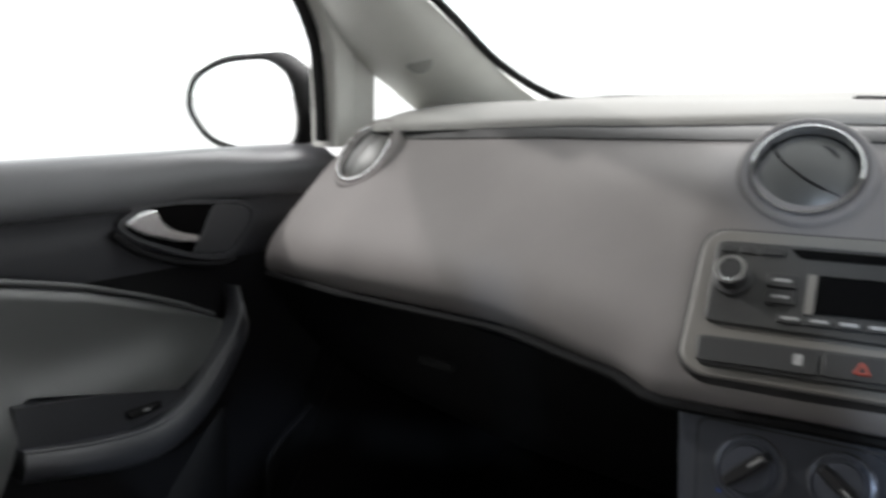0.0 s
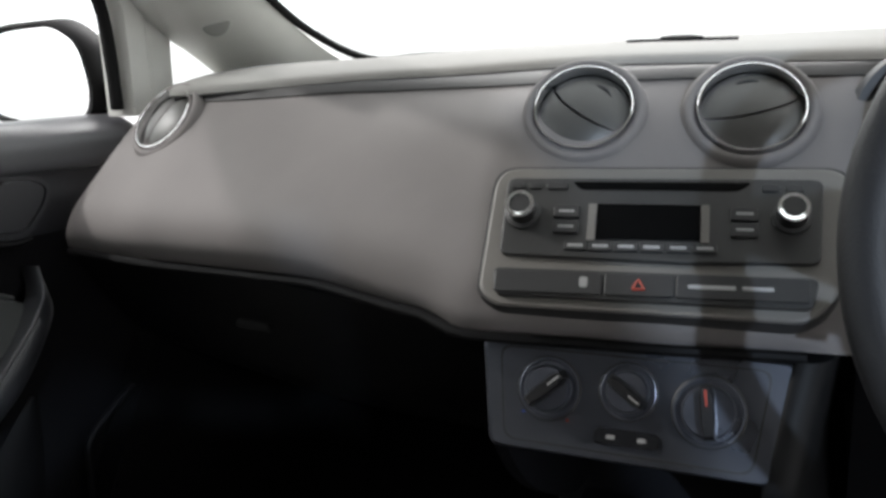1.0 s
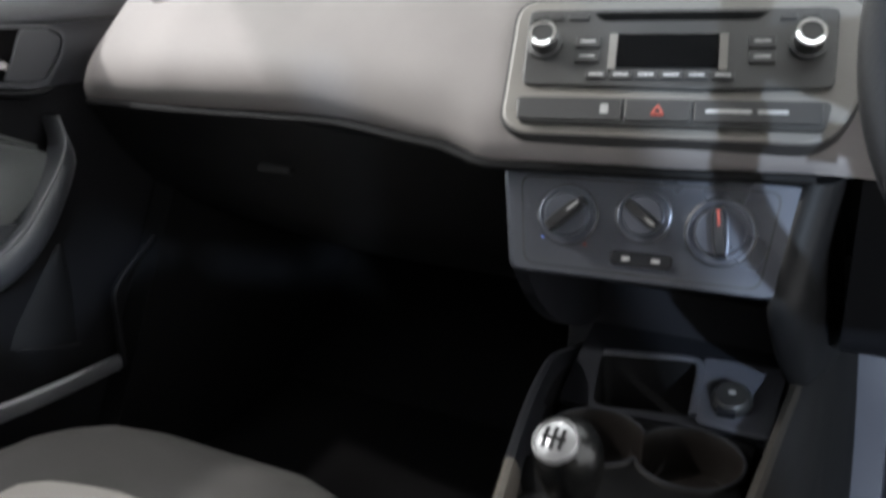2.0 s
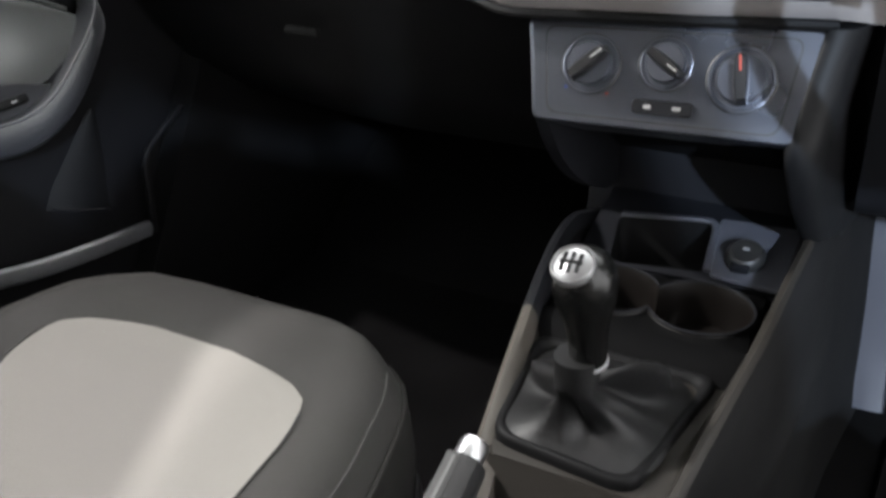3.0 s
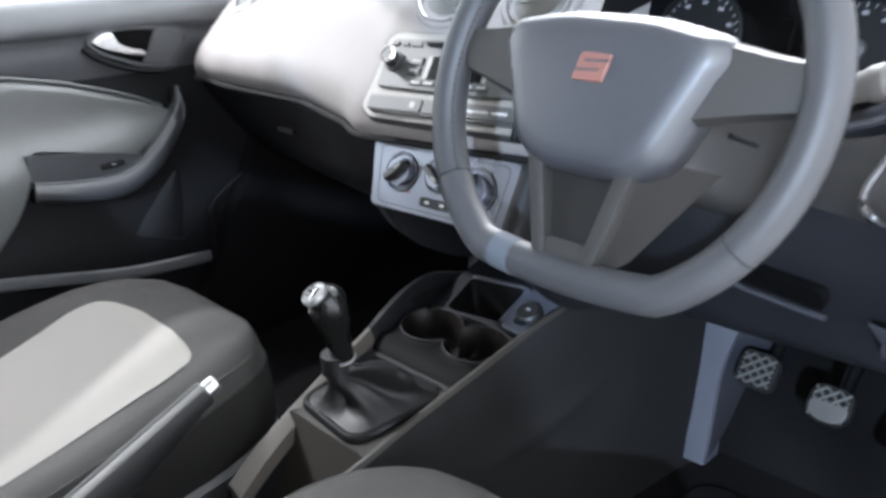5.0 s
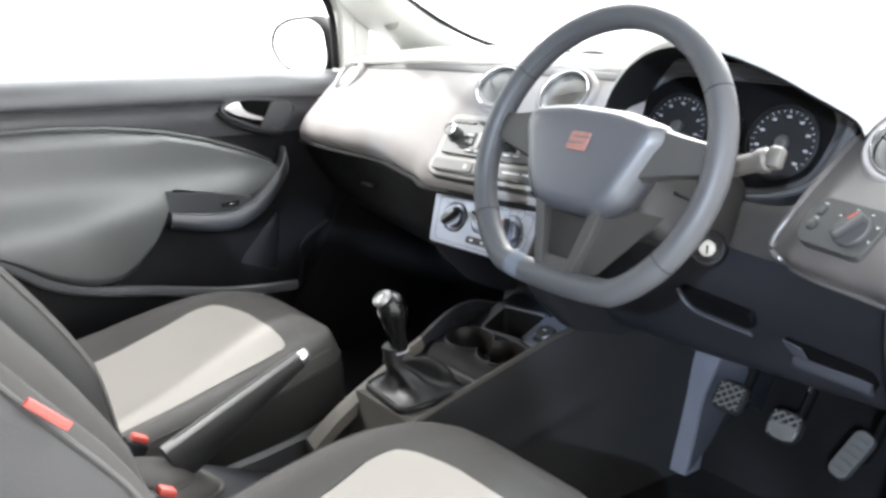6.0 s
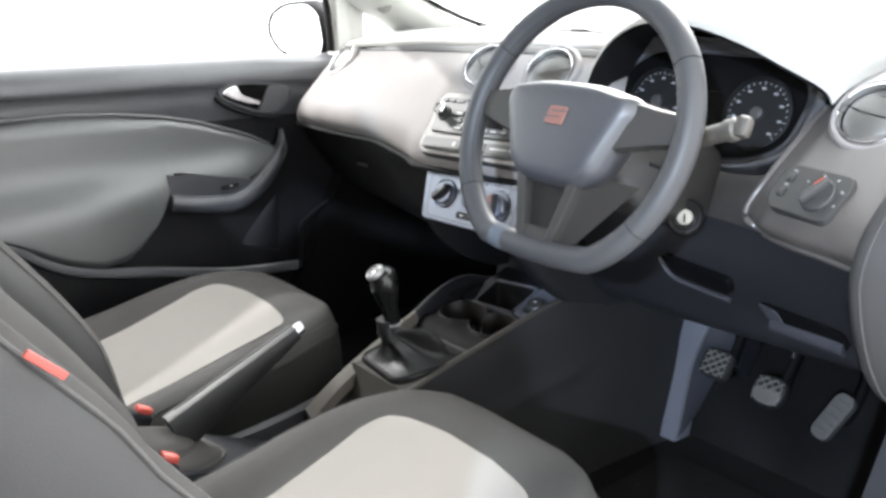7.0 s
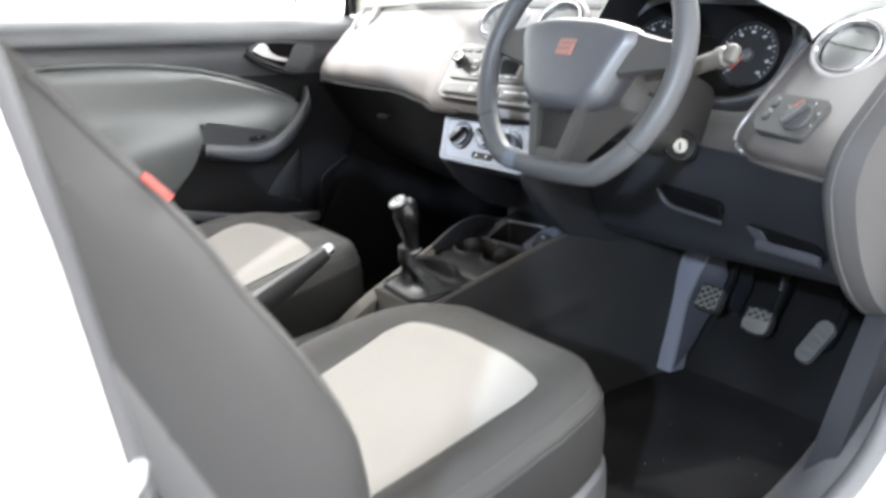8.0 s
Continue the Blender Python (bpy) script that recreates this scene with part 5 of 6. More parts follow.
# ---- seats ----
def seat(cx, dy, label, group):
    """A front seat with cushion, insert, backrest, and plastic base. cx: its middle, dy: how far it is slid."""
    ob = thing("front_seat", (cx, -0.47 + dy, FLOOR), label, "seat", group)

    def top(y, s):
        """Height of the cushion; s runs from -1 to 1 across it."""
        z = float(np.interp(y, (-0.78, -0.60, -0.50, -0.40, -0.32, -0.27, -0.22, -0.197, -0.187), (0.500, 0.512, 0.528, 0.548, 0.565, 0.569, 0.564, 0.552, 0.535)))
        bol = max(0.0, abs(s) - 0.60) / 0.40
        z += 0.030 * math.sin(min(1.0, bol * 1.3) * math.pi * 0.5) * float(np.interp(y, (-0.7, -0.40, -0.28, -0.2), (1, 0.65, 0.20, 0)))
        z -= 0.030 * max(0, bol - 0.45) ** 2 / 0.3025
        z -= 0.008 * max(0.0, 1 - (s / 0.6) ** 2) * float(np.interp(y, (-0.42, -0.33, -0.28), (1, 0.8, 0)))
        return z

    def wide(y):
        return float(np.interp(y, (-0.78, -0.60, -0.44, -0.36, -0.33, -0.29, -0.26, -0.24, -0.22, -0.205, -0.195, -0.187), (0.228, 0.232, 0.229, 0.223, 0.217, 0.206, 0.192, 0.177, 0.153, 0.120, 0.087, 0.042)))
    rings = []
    for y in list(np.linspace(-0.70, -0.30, 15)) + [-0.285, -0.27, -0.255, -0.24, -0.229, -0.219, -0.211, -0.204, -0.198, -0.192, -0.187]:
        w = wide(y)
        row = [V((cx + w * s, y + dy, top(y, s))) for s in np.linspace(-1, 1, 29)]
        low = float(np.interp(y, (-0.78, -0.30, -0.22, -0.187), (0.40, 0.42, 0.43, 0.46)))
        row += [V((cx + (w + 0.004) * s, y + dy - 0.0, low + (0.03 if abs(s) > 0.9 else 0))) for s in (1.0, 0.9, 0, -0.9, -1.0)]
        rings.append(row)
    cushion = part("cushion", skin(rings), M_FABRIC, ob, "black fabric cushion with bolsters", 60)

    def inner(y):
        return float(np.interp(y, (-0.76, -0.50, -0.42, -0.36, -0.335, -0.318, -0.305, -0.297, -0.292), (0.128, 0.133, 0.140, 0.145, 0.142, 0.134, 0.116, 0.088, 0.048)))
    ins = []
    for y in list(np.linspace(-0.68, -0.36, 13)) + [-0.345, -0.330, -0.318, -0.310, -0.304, -0.300, -0.296, -0.292]:
        w = inner(y)
        ins.append([V((cx + 0.006 + w * s, y + dy, top(y, (0.006 + w * s) / wide(y)) + (0.003 if abs(s) < 0.97 else 0.0008))) for s in np.linspace(-1, 1, 17)])
    bm = skin(ins, False)
    part("cushion_insert", bm, M_INSERT, cushion, "light grey fabric insert", 60)
    for sgn in (-1, 1):
        seam = [V((cx + 0.006 + sgn * (inner(y) + 0.001), y + dy, top(y, (0.006 + sgn * inner(y)) / wide(y)) + 0.002)) for y in np.linspace(-0.68, -0.33, 22)]
        part("seam", tube(seam, 0.0007, 6), M_PIPING, cushion)
        pip = [V((cx + sgn * wide(y) * 0.93, y + dy, top(y, 0.93) + 0.0005)) for y in np.linspace(-0.69, -0.25, 26)]
        part("piping", tube(pip, 0.0012, 6), M_PIPING, cushion, "grey stitched piping")
        # side band under a raised edge seam, its shade put into the colour
        band, ridge = [], []
        for y in list(np.linspace(-0.70, -0.30, 14)) + [-0.28, -0.26, -0.24, -0.229, -0.219, -0.211, -0.204]:
            w, z = wide(y), top(y, 1.0)
            ridge.append(V((cx + sgn * (w + 0.001), y + dy, z + 0.001)))
            band.append([V((cx + sgn * (w - 0.004), y + dy, z - 0.002)), V((cx + sgn * (w + 0.002), y + dy, z - 0.005)), V((cx + sgn * (w + 0.006), y + dy, z * 0.7 + 0.455 * 0.3)), V((cx + sgn * (w + 0.007), y + dy, (z + 0.455) / 2)), V((cx + sgn * (w + 0.004), y + dy, 0.450)), V((cx + sgn * (w - 0.01), y + dy, 0.450))])
        part("side_band", skin(band), M_FABRICSHADE, cushion, "fabric side of the cushion, coloured darker for shade", 60)
        part("edge_seam", tube(ridge, 0.0016, 8), M_FABRIC, cushion, "raised seam along the cushion edge")
    # plastic base and runners
    for sgn in (-1, 1):
        side_rows = []
        for y, z0, z1, x in ((-0.80, 0.33, 0.455, 0.230), (-0.60, 0.33, 0.458, 0.238), (-0.42, 0.33, 0.458, 0.238), (-0.33, 0.335, 0.458, 0.228), (-0.28, 0.345, 0.458, 0.210), (-0.245, 0.36, 0.457, 0.188), (-0.222, 0.375, 0.455, 0.155)):
            side_rows.append([V((cx + sgn * (x + ex), y + dy, z0 + (z1 - z0) * k)) for ex, k in ((-0.035, 0.0), (-0.006, 0.0), (0.004, 0.2), (0.006, 0.6), (0.003, 0.95), (-0.004, 1.0), (-0.035, 1.0))])
        part("base_side", skin(side_rows), M_SHELL, ob, "grey plastic base trim")
        part("runner", box((0.045, 0.50, 0.04), pose(cx + sgn * 0.17, -0.50 + dy, FLOOR + 0.02), 0.004), M_BLACK, ob, "black seat runner")
    part("base_front", box((0.40, 0.42, 0.10), pose(cx, -0.50 + dy, 0.36), 0.02), M_BLACK, ob, "black seat underframe")
    # backrest: h runs up it
    LEAN = radians(23)
    foot = V((cx, -0.660 + dy, 0.535))
    up, out = V((0, -math.sin(LEAN), math.cos(LEAN))), V((0, math.cos(LEAN), math.sin(LEAN)))

    def bw(h):
        return float(np.interp(h, (-0.06, 0.05, 0.25, 0.42, 0.52, 0.57, 0.59), (0.215, 0.240, 0.250, 0.235, 0.205, 0.165, 0.12)))

    def bf(h, s):
        bol = max(0.0, abs(s) - 0.50) / 0.50
        f = 0.070 * math.sin(min(1.0, bol * 1.5) * math.pi / 2) * float(np.interp(h, (-0.06, 0.1, 0.35, 0.55), (0.7, 1, 0.8, 0.2)))
        return f - 0.050 * max(0, bol - 0.65) ** 2 / 0.1225 + 0.012 * math.sin(math.pi * min(1, max(0, h / 0.3)))
    br = []
    for h in list(np.linspace(-0.06, 0.50, 21)) + [0.53, 0.555, 0.575, 0.59]:
        w = bw(h)
        thick = float(np.interp(h, (-0.06, 0.3, 0.55, 0.59), (0.105, 0.095, 0.060, 0.020)))
        row = [foot + up * h + out * bf(h, s) + V((w * s, 0, 0)) for s in np.linspace(-1, 1, 29)]
        row += [foot + up * h - out * (thick + (0.0 if abs(s) < 0.9 else -0.02)) + V((w * s * 1.0, 0, 0)) for s in (1.0, 0.92, 0.5, 0, -0.5, -0.92, -1.0)]
        br.append(row)
    back = part("backrest", skin(br), M_FABRIC, ob, "black fabric backrest with bolsters", 60)
    bi = []
    for h in np.linspace(-0.02, 0.50, 20):
        w = 0.118
        bi.append([foot + up * h + out * (bf(h, w * s / bw(h)) + 0.004) + V((w * s, 0, 0)) for s in np.linspace(-1, 1, 13)])
    part("backrest_insert", skin(bi, False), M_INSERT, back, "light grey fabric insert", 60)
    for sgn in (-1, 1):
        pip = [foot + up * h + out * (bf(h, 0.90) + 0.001) + V((sgn * bw(h) * 0.905, 0, 0)) for h in np.linspace(-0.03, 0.52, 26)]
        part("piping", tube(pip, 0.0018, 6), M_STITCH, back, "pale stitched piping")
    # smooth side panel outside the seam
    for sgn in (-1, 1):
        sp = []
        for h in np.linspace(-0.05, 0.53, 24):
            w = bw(h)
            thick = float(np.interp(h, (-0.06, 0.3, 0.55), (0.105, 0.095, 0.060)))
            sp.append([foot + up * h + out * q + V((sgn * x, 0, 0)) for q, x in ((bf(h, 0.915) + 0.002, w * 0.915), (bf(h, 0.96) + 0.003, w * 0.965), (bf(h, 1.0) + 0.002, w + 0.002), (-0.2 * thick, w + 0.004), (-thick * 0.7, w + 0.003))])
        part("side_panel", skin(sp, False), M_SIDE, back, "smooth grey side panel", 70)
    # side shell of the backrest
    for sgn in (-1, 1):
        shell = []
        for h in np.linspace(-0.05, 0.55, 14):
            w = bw(h) + 0.004
            shell.append([foot + up * h - out * q + V((sgn * x, 0, 0)) for q, x in ((0.060, w), (0.070, w + 0.004), (0.092, w), (0.102, w - 0.03), (0.065, w - 0.03))])
        part("back_shell_edge", skin(shell), M_SHELL, back, "grey edge of the back shell")
    # head restraint
    hr = []
    for h, w, t in ((0.64, 0.09, 0.025), (0.66, 0.115, 0.045), (0.72, 0.125, 0.055), (0.79, 0.115, 0.05), (0.815, 0.09, 0.03)):
        hr.append([foot + up * h + out * (0.01 + t * math.sin(a) * 0.9) + V((w * math.copysign(abs(math.cos(a)) ** 0.6, math.cos(a)), 0, 0)) for a in np.linspace(0, 2 * math.pi, 24, endpoint=False)])
    head = part("head_restraint", skin(hr), M_FABRIC, ob, "black fabric head restraint", 60)
    for sgn in (-1, 1):
        part("post", tube([foot + up * 0.56 + V((sgn * 0.06, 0, 0)), foot + up * 0.66 + V((sgn * 0.06, 0, 0))], 0.006, 10), M_CHROME, head)
    return back


seat(-0.318, 0.0, "black and light grey fabric passenger seat", "front seats")
driver_back = seat(0.322, -0.042, "black and light grey fabric driver's seat with red tag", "front seats")
part("airbag_tag", box((0.003, 0.0055, 0.030), axes((0.540, -0.827, 0.930), (1, 0, 0), (0.0, -0.65, 0.76)), 0.001), M_REDP, driver_back, "red cloth tag in the seam")

for x, y, z, s in ((-0.098, -0.596, 0.539, 1), (0.070, -0.624, 0.551, -1)):
    bk = thing("belt_buckle", (x, y, z - 0.1), "black seat belt buckle with red button beside the seat", "buckle", "belt buckles")
    m = axes((x, y, z), (1, 0, 0), (0.0, 0.55, 0.8))
    part("housing", box((0.022, 0.036, 0.070), m @ pose(0, 0, -0.032), 0.005), M_DARK, bk)
    part("release_button", box((0.016, 0.025, 0.012), m @ pose(0, 0.002, 0.006), 0.004), M_REDP, bk, "red release button")
    part("stalk", box((0.020, 0.006, 0.16), m @ pose(0, 0, -0.13), 0.002), M_BLACK, bk)

# ---- pedals and footrest ----
rest = thing("footrest", (0.2, 0.28, FLOOR), "slate grey plastic footrest beside the clutch pedal", "footrest")
FL = curve([(0.166, 0.352, 0.506), (0.150, 0.330, 0.490), (0.143, 0.314, 0.460), (0.147, 0.300, 0.410), (0.158, 0.272, 0.350), (0.172, 0.240, 0.281)], 5)
FRT = curve([(0.204, 0.356, 0.516), (0.219, 0.332, 0.503), (0.216, 0.308, 0.468), (0.209, 0.284, 0.412), (0.212, 0.260, 0.340), (0.217, 0.238, 0.284)], 5)
WEB = curve([(0.226, 0.380, 0.512), (0.243, 0.362, 0.487), (0.250, 0.360, 0.428), (0.226, 0.340, 0.375), (0.221, 0.298, 0.322), (0.219, 0.242, 0.285)], 5)
fr, side_web = [], []
for a, c, e in zip(FL, FRT, WEB):
    a, c, e = V(a), V(c), V(e)
    fr.append([a + V((-0.002, 0.006, 0)), a, a.lerp(c, 0.3) + V((0, -0.002, 0.001)), a.lerp(c, 0.7) + V((0, -0.002, 0.001)), c, c + V((0.002, 0.006, 0)), c + V((-0.004, 0.05, -0.01)), a + V((0.004, 0.05, -0.01))])
    side_web.append([c + V((0.0005, 0.004, 0)), c.lerp(e, 0.5) + V((0.002, 0, 0)), e, e + V((-0.012, 0.012, 0)), c + V((-0.010, 0.030, 0))])
part("tread", skin(fr), M_REST, rest, "slate grey curved tread", 50)
part("side_web", skin(side_web), M_WEB, rest, "charcoal side of the footrest", 50)
bracket = [[V((x, y, z)) for y, z in ((0.395, 0.500), (0.37, 0.400), (0.40, 0.370), (0.44, 0.42), (0.44, 0.500))] for x in (0.235, 0.255)]
part("bracket", skin(bracket), M_DARK, rest, "charcoal bracket")


def pedal(name, centre, w, h, label, lattice, arm_top):
    ob = thing(name, centre, label, "pedal")
    m = axes(centre, (1, 0, 0), (0, -0.78, 0.62)) @ pose(0, 0, 0, 0, 0, 0 if lattice else -16)
    pad_ob = part("pad", plate(rounded(w, h, 0.020 if name == "brake_pedal" else 0.014, 6), m, -0.010, 0.004, 0.003), M_RUBBER if lattice else M_PEDAL, ob, "worn rubber pad")
    if lattice:
        for k in range(-2, 3):
            for sgn in (-1, 1):
                p0 = V((k * 0.0165 - sgn * 0.024, -0.024, 0))
                p1 = V((k * 0.0165 + sgn * 0.024, 0.024, 0))
                # keep the rib inside the pad
                lo, hi = 0.0, 1.0
                lim = w / 2 - 0.006
                dx = p1.x - p0.x
                t0, t1 = sorted(((-lim - p0.x) / dx, (lim - p0.x) / dx))
                lo, hi = max(lo, t0), min(hi, t1)
                if hi - lo < 0.1:
                    continue
                q0, q1 = p0.lerp(p1, lo), p0.lerp(p1, hi)
                q0.y *= h / 0.06
                q1.y *= h / 0.06
                part("tread_rib", tube([m @ (q0 + V((0, 0, 0.0045))), m @ (q1 + V((0, 0, 0.0045)))], 0.0017, 6), M_VENT, pad_ob)
    else:
        for k in range(5):
            part("tread_rib", box((w * 0.75, 0.004, 0.004), m @ pose(0, (k - 2) * h * 0.16, 0.005), 0.001, 1), M_PEDAL, pad_ob)
    if name == "brake_pedal":
        part("worn_patch", plate(smooth_outline([(-w * 0.44, h * 0.02), (w * 0.44, h * 0.06), (w * 0.42, -h * 0.30), (w * 0.22, -h * 0.46), (-w * 0.20, -h * 0.46), (-w * 0.42, -h * 0.28)], 0.010, 5), m, 0.003, 0.0060, 0.001), M_WORN, pad_ob, "pale worn lower half")
        part("switch_pin", tube([V((0.378, 0.334, 0.478)), V((0.381, 0.336, 0.504))], 0.004, 8), M_BUTTONCAP, ob, "bright metal pin")
    part("arm", tube(curve([m @ V((0, 0, -0.012)), m @ V((0.004, 0.03, -0.035)), V(arm_top)], 6), 0.007, 10, flat=1.5), M_BLACKSHADE, ob, "black steel arm")
    return ob


pedal("clutch_pedal", (0.268, 0.278, 0.446), 0.056, 0.052, "black clutch pedal with worn lattice tread", True, (0.285, 0.40, 0.62))
pedal("brake_pedal", (0.366, 0.286, 0.428), 0.058, 0.052, "black brake pedal with worn lattice tread", True, (0.395, 0.40, 0.62))
pedal("accelerator_pedal", (0.478, 0.285, 0.427), 0.033, 0.084, "grey worn rubber accelerator pedal", False, (0.50, 0.42, 0.60))
part_mat = thing("floor_mat", (0.36, 0.1, FLOOR + 0.006), "black carpet floor mat in the driver's footwell", "mat")
part("carpet_sheet", plate(smooth_outline([(0.20, -0.28), (0.565, -0.28), (0.565, 0.22), (0.23, 0.22)], 0.04), pose(0, 0, 0), FLOOR + 0.001, FLOOR + 0.009, 0.004), M_FLOORMAT, part_mat, "black pile")

# pale crumbs of lint on the carpet
random.seed(4)
lint = bmesh.new()
for k in range(18):
    x, y = random.uniform(0.24, 0.55), random.uniform(-0.20, 0.26)
    r = random.uniform(0.0006, 0.0014)
    z = FLOOR + (0.0095 if y < 0.21 else 0.001)
    add_box(lint, (r * 2, r * 1.2, r), pose(x, y, z, 0, 0, random.uniform(0, 180)))
tagged(part("carpet_lint", lint, M_VENT), "pale crumbs of lint on the black carpet", "lint", kind="stuff")

# ---- passenger door ----
door = thing("door_1", (-0.74, -0.4, 0.3), "charcoal door card with grey cloth panel and chrome handle", "door", kind="structure")


def belt(y):
    return 0.9445 - 0.063 * (y + 0.15)


CARD = {
    "top_trim": (M_DOORTOP, "grey upper door trim", lambda b, n: [(-0.735, b + 0.010), (-0.715, b + 0.008), (-0.700 + n, b - 0.010), (-0.695 + n, b - 0.034), (-0.700 + n, b - 0.046), (-0.712 + n, b - 0.050)]),
    "dark_band": (M_BAND, "charcoal band below the trim", lambda b, n: [(-0.706 + n, b - 0.044), (-0.709 + n, b - 0.062), (-0.709 + n, b - 0.085), (-0.712, b - 0.120)]),
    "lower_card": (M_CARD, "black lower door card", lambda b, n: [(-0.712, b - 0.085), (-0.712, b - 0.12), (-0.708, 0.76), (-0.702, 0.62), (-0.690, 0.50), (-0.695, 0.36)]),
}
for name, (mt, lab, prof) in CARD.items():
    card = []
    for y in np.linspace(-1.02, 0.16, 36):
        b = belt(y)
        line = curve(prof(b, max(0.0, y + 0.02) * 0.10), 5)
        card.append([V((x, y, z)) for x, z in line] + [V((-0.745, y, line[-1][1])), V((-0.745, y, line[0][1]))])
    part(name, skin(card), mt, door, lab, 55)


def upper(y):
    return float(np.interp(y, (-1.02, -0.75, -0.58, -0.48, -0.38, -0.28, -0.20, -0.13, -0.085, -0.04), (0.872, 0.888, 0.889, 0.884, 0.872, 0.852, 0.828, 0.800, 0.779, 0.753)))


def lower(y):
    return float(np.interp(y, (-1.02, -0.70, -0.604, -0.54, -0.467, -0.41, -0.375, -0.335, -0.312, -0.298, -0.290, -0.274, -0.118, -0.08, -0.04), (0.74, 0.710, 0.664, 0.614, 0.582, 0.582, 0.600, 0.635, 0.668, 0.692, 0.730, 0.736, 0.694, 0.712, 0.746)))


pan = []
ys = list(np.linspace(-1.02, -0.46, 18)) + list(np.linspace(-0.44, -0.04, 40))
for y in ys:
    u0, l0 = upper(y), lower(y)
    row = []
    for t in np.linspace(0, 1, 33):
        z = u0 + (l0 - u0) * t
        roll = min(1.0, t / 0.10)
        bulge = (0.012 + 0.016 * roll ** 0.5) * float(np.interp(y, (-0.12, -0.04), (1, 0.75)))
        arm = 1.0 / (1 + math.exp((z - 0.738) / 0.014)) * float(np.interp(y, (-1.0, -0.60, -0.45, -0.37, -0.29), (0.030, 0.044, 0.044, 0.036, 0.024)))
        row.append(V((-0.712 + bulge + arm - (0.012 if t > 0.97 else 0), y, z)))
    pan.append(row)
part("door_pad", skin(pan, False), M_DOORPAD, door, "grey cloth panel with armrest", 60)
edge_line = [V((-0.693, y, upper(y) + 0.002)) for y in np.linspace(-1.0, -0.045, 50)]
part("pad_piping", tube(edge_line, 0.0034, 10), M_DOORPAD, door, "rolled grey edge of the cloth panel")
pod = []
for t in np.linspace(0, 1, 9):
    y0, y1 = -0.045 - 0.099 * t, -0.035 - 0.009 * t
    z0, z1 = 0.638 - 0.092 * t, 0.638 - 0.133 * t
    pod.append([V((-0.700 + (0.004 + 0.015 * t) * math.sin(math.pi * (0.08 + 0.84 * s)), y0 + (y1 - y0) * s, z0 + (z1 - z0) * s)) for s in np.linspace(0, 1, 11)])
part("pocket_bulge", skin(pod, False), M_BLACK, door, "charcoal moulded bulge of the door pocket", 60)
part("pocket_lip", tube(curve([tuple(pod[-1][k] + V((0.004, 0, 0.002))) for k in (1, 3, 5, 7, 9)], 4), 0.0020, 8), M_CARD, door, "dark lip of the door pocket")
# pull grip: pocket, rim and sweeping strip
PULL_IN = curve([(-0.684, -0.014, 0.786), (-0.662, -0.028, 0.764), (-0.655, -0.047, 0.741), (-0.650, -0.083, 0.712), (-0.645, -0.125, 0.685), (-0.644, -0.171, 0.674), (-0.646, -0.235, 0.682), (-0.652, -0.296, 0.695)], 6)
PULL_OUT = curve([(-0.686, -0.008, 0.760), (-0.664, -0.018, 0.744), (-0.655, -0.033, 0.722), (-0.645, -0.083, 0.674), (-0.640, -0.132, 0.648), (-0.640, -0.178, 0.641), (-0.642, -0.238, 0.652), (-0.652, -0.300, 0.666)], 6)
grip_rows = []
for a, c in zip(PULL_IN, PULL_OUT):
    a, c = V(a), V(c)
    grip_rows.append([a + V((-0.030, 0, 0)), a + V((-0.003, 0, 0.001)), a + V((0.001, 0, -0.001)), a.lerp(c, 0.5) + V((0.003, 0, 0)), c + V((0, 0, 0.003)), c + V((-0.006, 0, -0.003)), c + V((-0.036, 0, -0.002))])
part("pull_grip", skin(grip_rows), M_BAND, door, "charcoal sweeping pull grip", 60)
part("grip_edge", tube([V(p) + V((0.000, 0, 0.001)) for p in PULL_IN], 0.0020, 8), M_DOORTOP, door, "pale edge of the pull grip")
pock = [[V((x, y, z)) for y, z in ((-0.295, 0.738), (-0.22, 0.724), (-0.15, 0.706), (-0.110, 0.694), (-0.13, 0.676), (-0.20, 0.668), (-0.298, 0.686))] for x in (-0.700, -0.662)]
part("grip_pocket", skin(pock), M_BAND, door, "black pull pocket")
wsw = part("window_switch", box((0.010, 0.040, 0.010), pose(-0.660, -0.165, 0.690, 0, -30), 0.003), M_BLACK, door, "dark window switch")
part("switch_mark", box((0.002, 0.006, 0.002), pose(-0.654, -0.165, 0.692, 0, -30)), M_MARK, wsw)
part("pocket_strip", tube(curve([(-0.664, -0.72, 0.730), (-0.664, -0.604, 0.652), (-0.664, -0.542, 0.604), (-0.664, -0.467, 0.571), (-0.664, -0.339, 0.538), (-0.664, -0.178, 0.495), (-0.668, -0.02, 0.470)], 6), 0.0075, 8, flat=1.5), M_DOORTOP, door, "grey strip along the door pocket")
# inside handle in its oval bowl
HM = axes((-0.702, -0.062, 0.862), (0, 1, -0.13), (1, -0.05, 0.05))
bowl_o = smooth_outline([(-0.086, 0.010), (-0.062, 0.026), (-0.030, 0.031), (0.066, 0.030), (0.085, 0.020), (0.078, 0.000), (0.052, -0.032), (0.000, -0.027), (-0.064, -0.006)], 0.016, 5)
bowl = part("handle_bowl", plate(bowl_o, HM, -0.02, 0.004, 0.001), M_SCREEN, door, "black handle bowl")
part("bowl_rim", frame_ring([(p[0] * 1.06 - 0.001, p[1] * 1.14 - 0.001) for p in bowl_o], [(p[0] * 0.985, p[1] * 0.965) for p in bowl_o], HM, -0.01, 0.0075), M_BAND, bowl, "charcoal rim of the bowl")
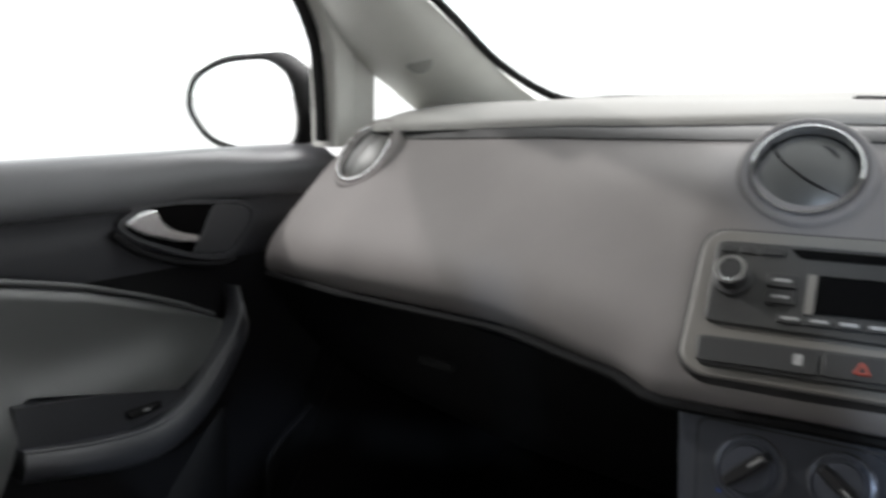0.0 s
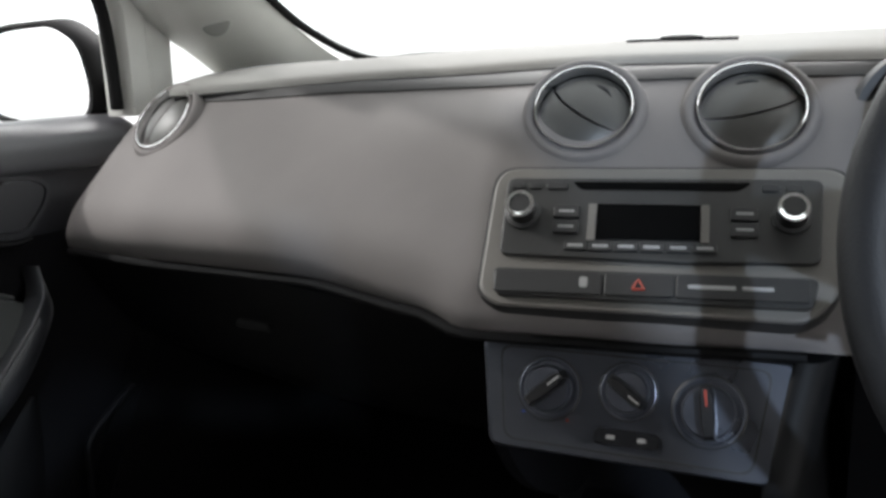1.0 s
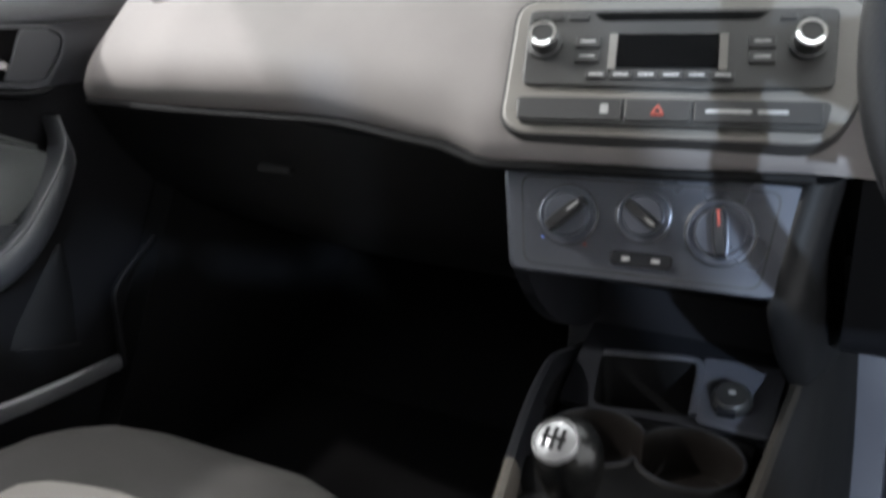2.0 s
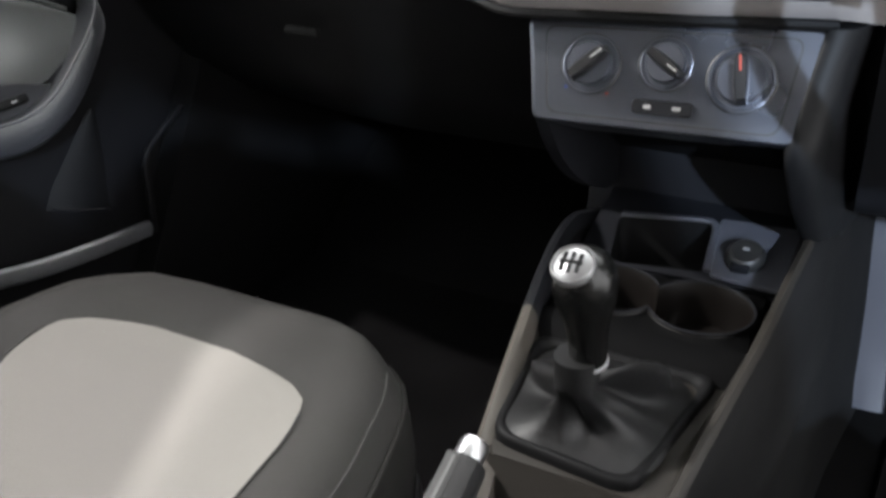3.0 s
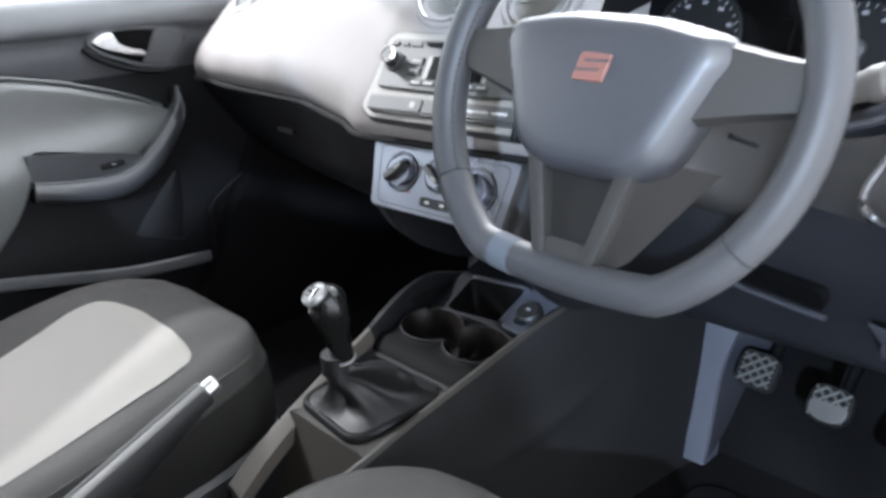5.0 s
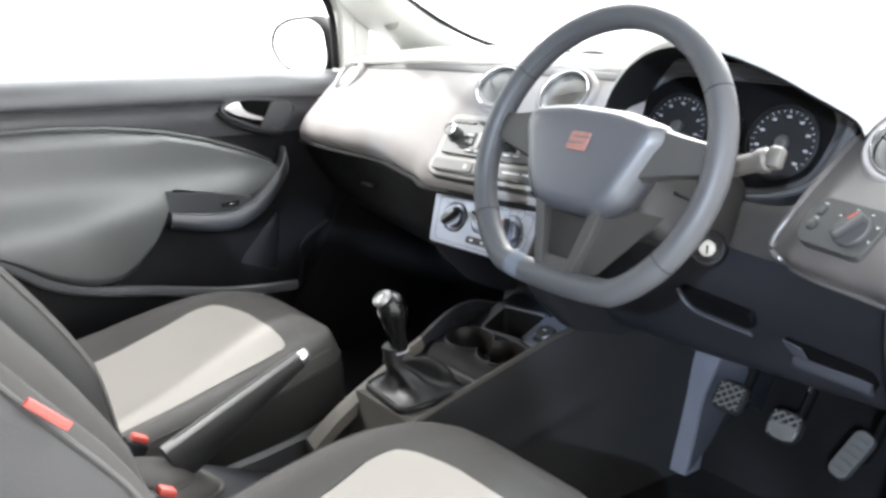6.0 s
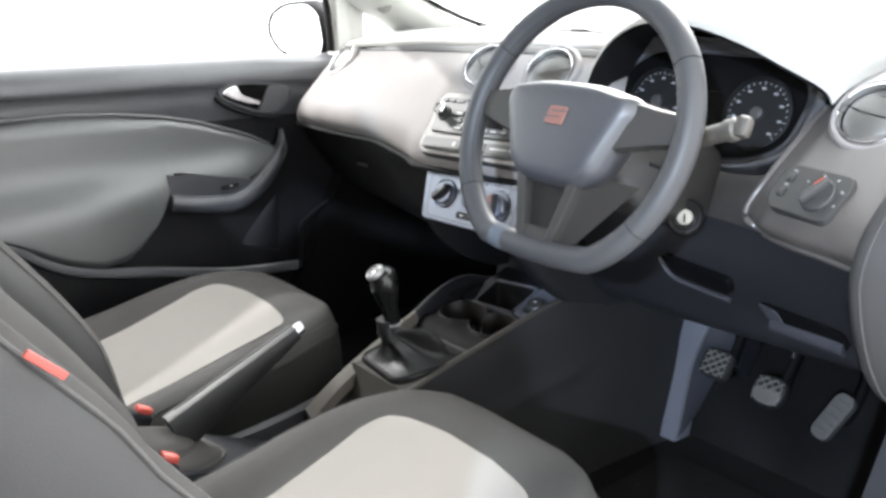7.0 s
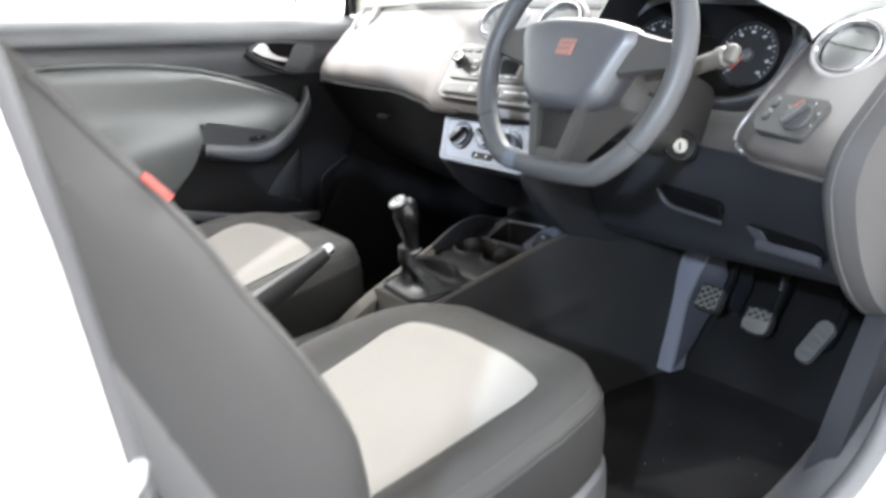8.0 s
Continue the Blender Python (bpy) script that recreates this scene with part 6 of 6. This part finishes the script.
part("bowl_lip", tube([HM @ V((*p, 0.006)) for p in curve([(-0.094, 0.000), (-0.066, -0.019), (-0.020, -0.034), (0.030, -0.041), (0.058, -0.038)], 6)], 0.0042, 8), M_CARD, bowl, "dark moulded lip under the bowl")
lever_o = smooth_outline([(-0.082, 0.010), (-0.064, 0.023), (-0.046, 0.027), (-0.044, 0.017), (-0.034, 0.007), (-0.010, -0.003), (0.010, -0.006), (0.010, -0.014), (-0.020, -0.013), (-0.058, -0.003)], 0.006, 4)
part("handle_lever", plate(lever_o, HM, -0.004, 0.013, 0.005), M_BUTTONCAP, bowl, "chrome pull lever", 50)
part("bowl_flap", plate(smooth_outline([(0.030, 0.0285), (0.066, 0.028), (0.083, 0.019), (0.076, 0.000), (0.050, -0.0305), (0.002, -0.026), (0.014, -0.008)], 0.008), HM, -0.002, 0.0062, 0.002), M_BAND, bowl, "charcoal inner face of the bowl")
# frame of the door window and the small fixed window
post = []
for y0, y1, x, z in ((0.134, 0.212, -0.672, 0.935), (0.134, 0.213, -0.668, 1.00), (0.130, 0.212, -0.662, 1.06), (0.105, 0.165, -0.652, 1.10), (0.055, 0.120, -0.635, 1.155), (-0.03, 0.05, -0.61, 1.22)):
    post.append([V((x, y0, z)), V((x + 0.010, y0 + 0.006, z)), V((x + 0.012, y0 * 0.6 + y1 * 0.4, z)), V((x + 0.006, y0 * 0.5 + y1 * 0.5, z)), V((x + 0.010, y0 * 0.4 + y1 * 0.6, z)), V((x + 0.008, y1 - 0.004, z)), V((x, y1, z)), V((x - 0.03, y1, z)), V((x - 0.03, y0, z))])
part("window_post", skin(post), M_PILLAR, door, "pale window post")
part("post_seal", tube(curve([(-0.676, 0.126, 0.945), (-0.672, 0.124, 1.00), (-0.666, 0.116, 1.06), (-0.656, 0.090, 1.105), (-0.640, 0.04, 1.16), (-0.615, -0.05, 1.24)], 5), 0.008, 10), M_RUBBER, door, "black window seal")
small = skin([[V((-0.676, 0.19, 0.94)), V((-0.676, 0.34, 0.945))], [V((-0.672, 0.19, 1.07)), V((-0.672, 0.20, 1.07))]], False)
bmesh.ops.solidify(small, geom=list(small.faces), thickness=0.003)
small_ob = part("fixed_pane", small, M_GLASS, door, "small fixed side glass")
small_ob.visible_shadow = False
pane = skin([[V((-0.724, y, belt(y) + 0.005)) for y in np.linspace(-1.0, 0.08, 8)], [V((-0.60, y, 1.36)) for y in np.linspace(-0.95, -0.12, 8)]], False)
bmesh.ops.solidify(pane, geom=list(pane.faces), thickness=0.004)
pane_ob = part("pane", pane, M_GLASS, door, "clear door glass")
pane_ob.visible_shadow = False

# ---- door mirror ----
mirror = thing("door_mirror", (-0.80, 0.10, 0.93), "black door mirror on the passenger door", "mirror")
MM = axes((-0.824, 0.128, 0.986), (1, 0.22, 0.0), (0.22, -1, 0.02)) @ Matrix.Diagonal((1.10, 1.0, 1.0, 1.0))
mo = smooth_outline([(-0.092, -0.006), (-0.078, 0.036), (-0.030, 0.060), (0.045, 0.064), (0.078, 0.040), (0.088, -0.020), (0.080, -0.055), (0.010, -0.068), (-0.060, -0.052)], 0.035, 6)
shell = [[MM @ V((p[0] * s, p[1] * s, z)) for p in mo] for z, s in ((0.004, 0.94), (0.010, 1.0), (0.004, 1.06), (-0.03, 1.08), (-0.07, 0.85), (-0.09, 0.45))]
part("housing", skin(shell), M_BLACK, mirror, "black mirror housing", 50)
part("mirror_glass", plate([(p[0] * 0.93, p[1] * 0.93) for p in mo], MM, 0.0, 0.006, 0.001), M_MIRROR, mirror, "silvered mirror glass")
part("arm", tube(curve([(-0.79, 0.192, 0.972), (-0.745, 0.185, 0.968), (-0.69, 0.178, 0.962)], 4), [0.026, 0.026, 0.026, 0.026, 0.026, 0.027, 0.028, 0.030, 0.031], 12, flat=0.7), M_BLACK, mirror, "black mirror arm")

# ---- latch loop on the centre pillar ----
latch = thing("door_striker", (0.765, -0.955, 0.845), "bright metal striker loop bolted to the white pillar", "striker")
part("loop", tube(curve([(0.762, -0.985, 0.846), (0.775, -0.985, 0.847), (0.784, -0.968, 0.848), (0.782, -0.945, 0.847), (0.765, -0.935, 0.846)], 6), 0.005, 10), M_SATIN, latch, "bent steel loop")
part("base_plate", box((0.006, 0.050, 0.045), pose(0.765, -0.985, 0.845), 0.002), M_PAINT, latch, "white painted base plate")
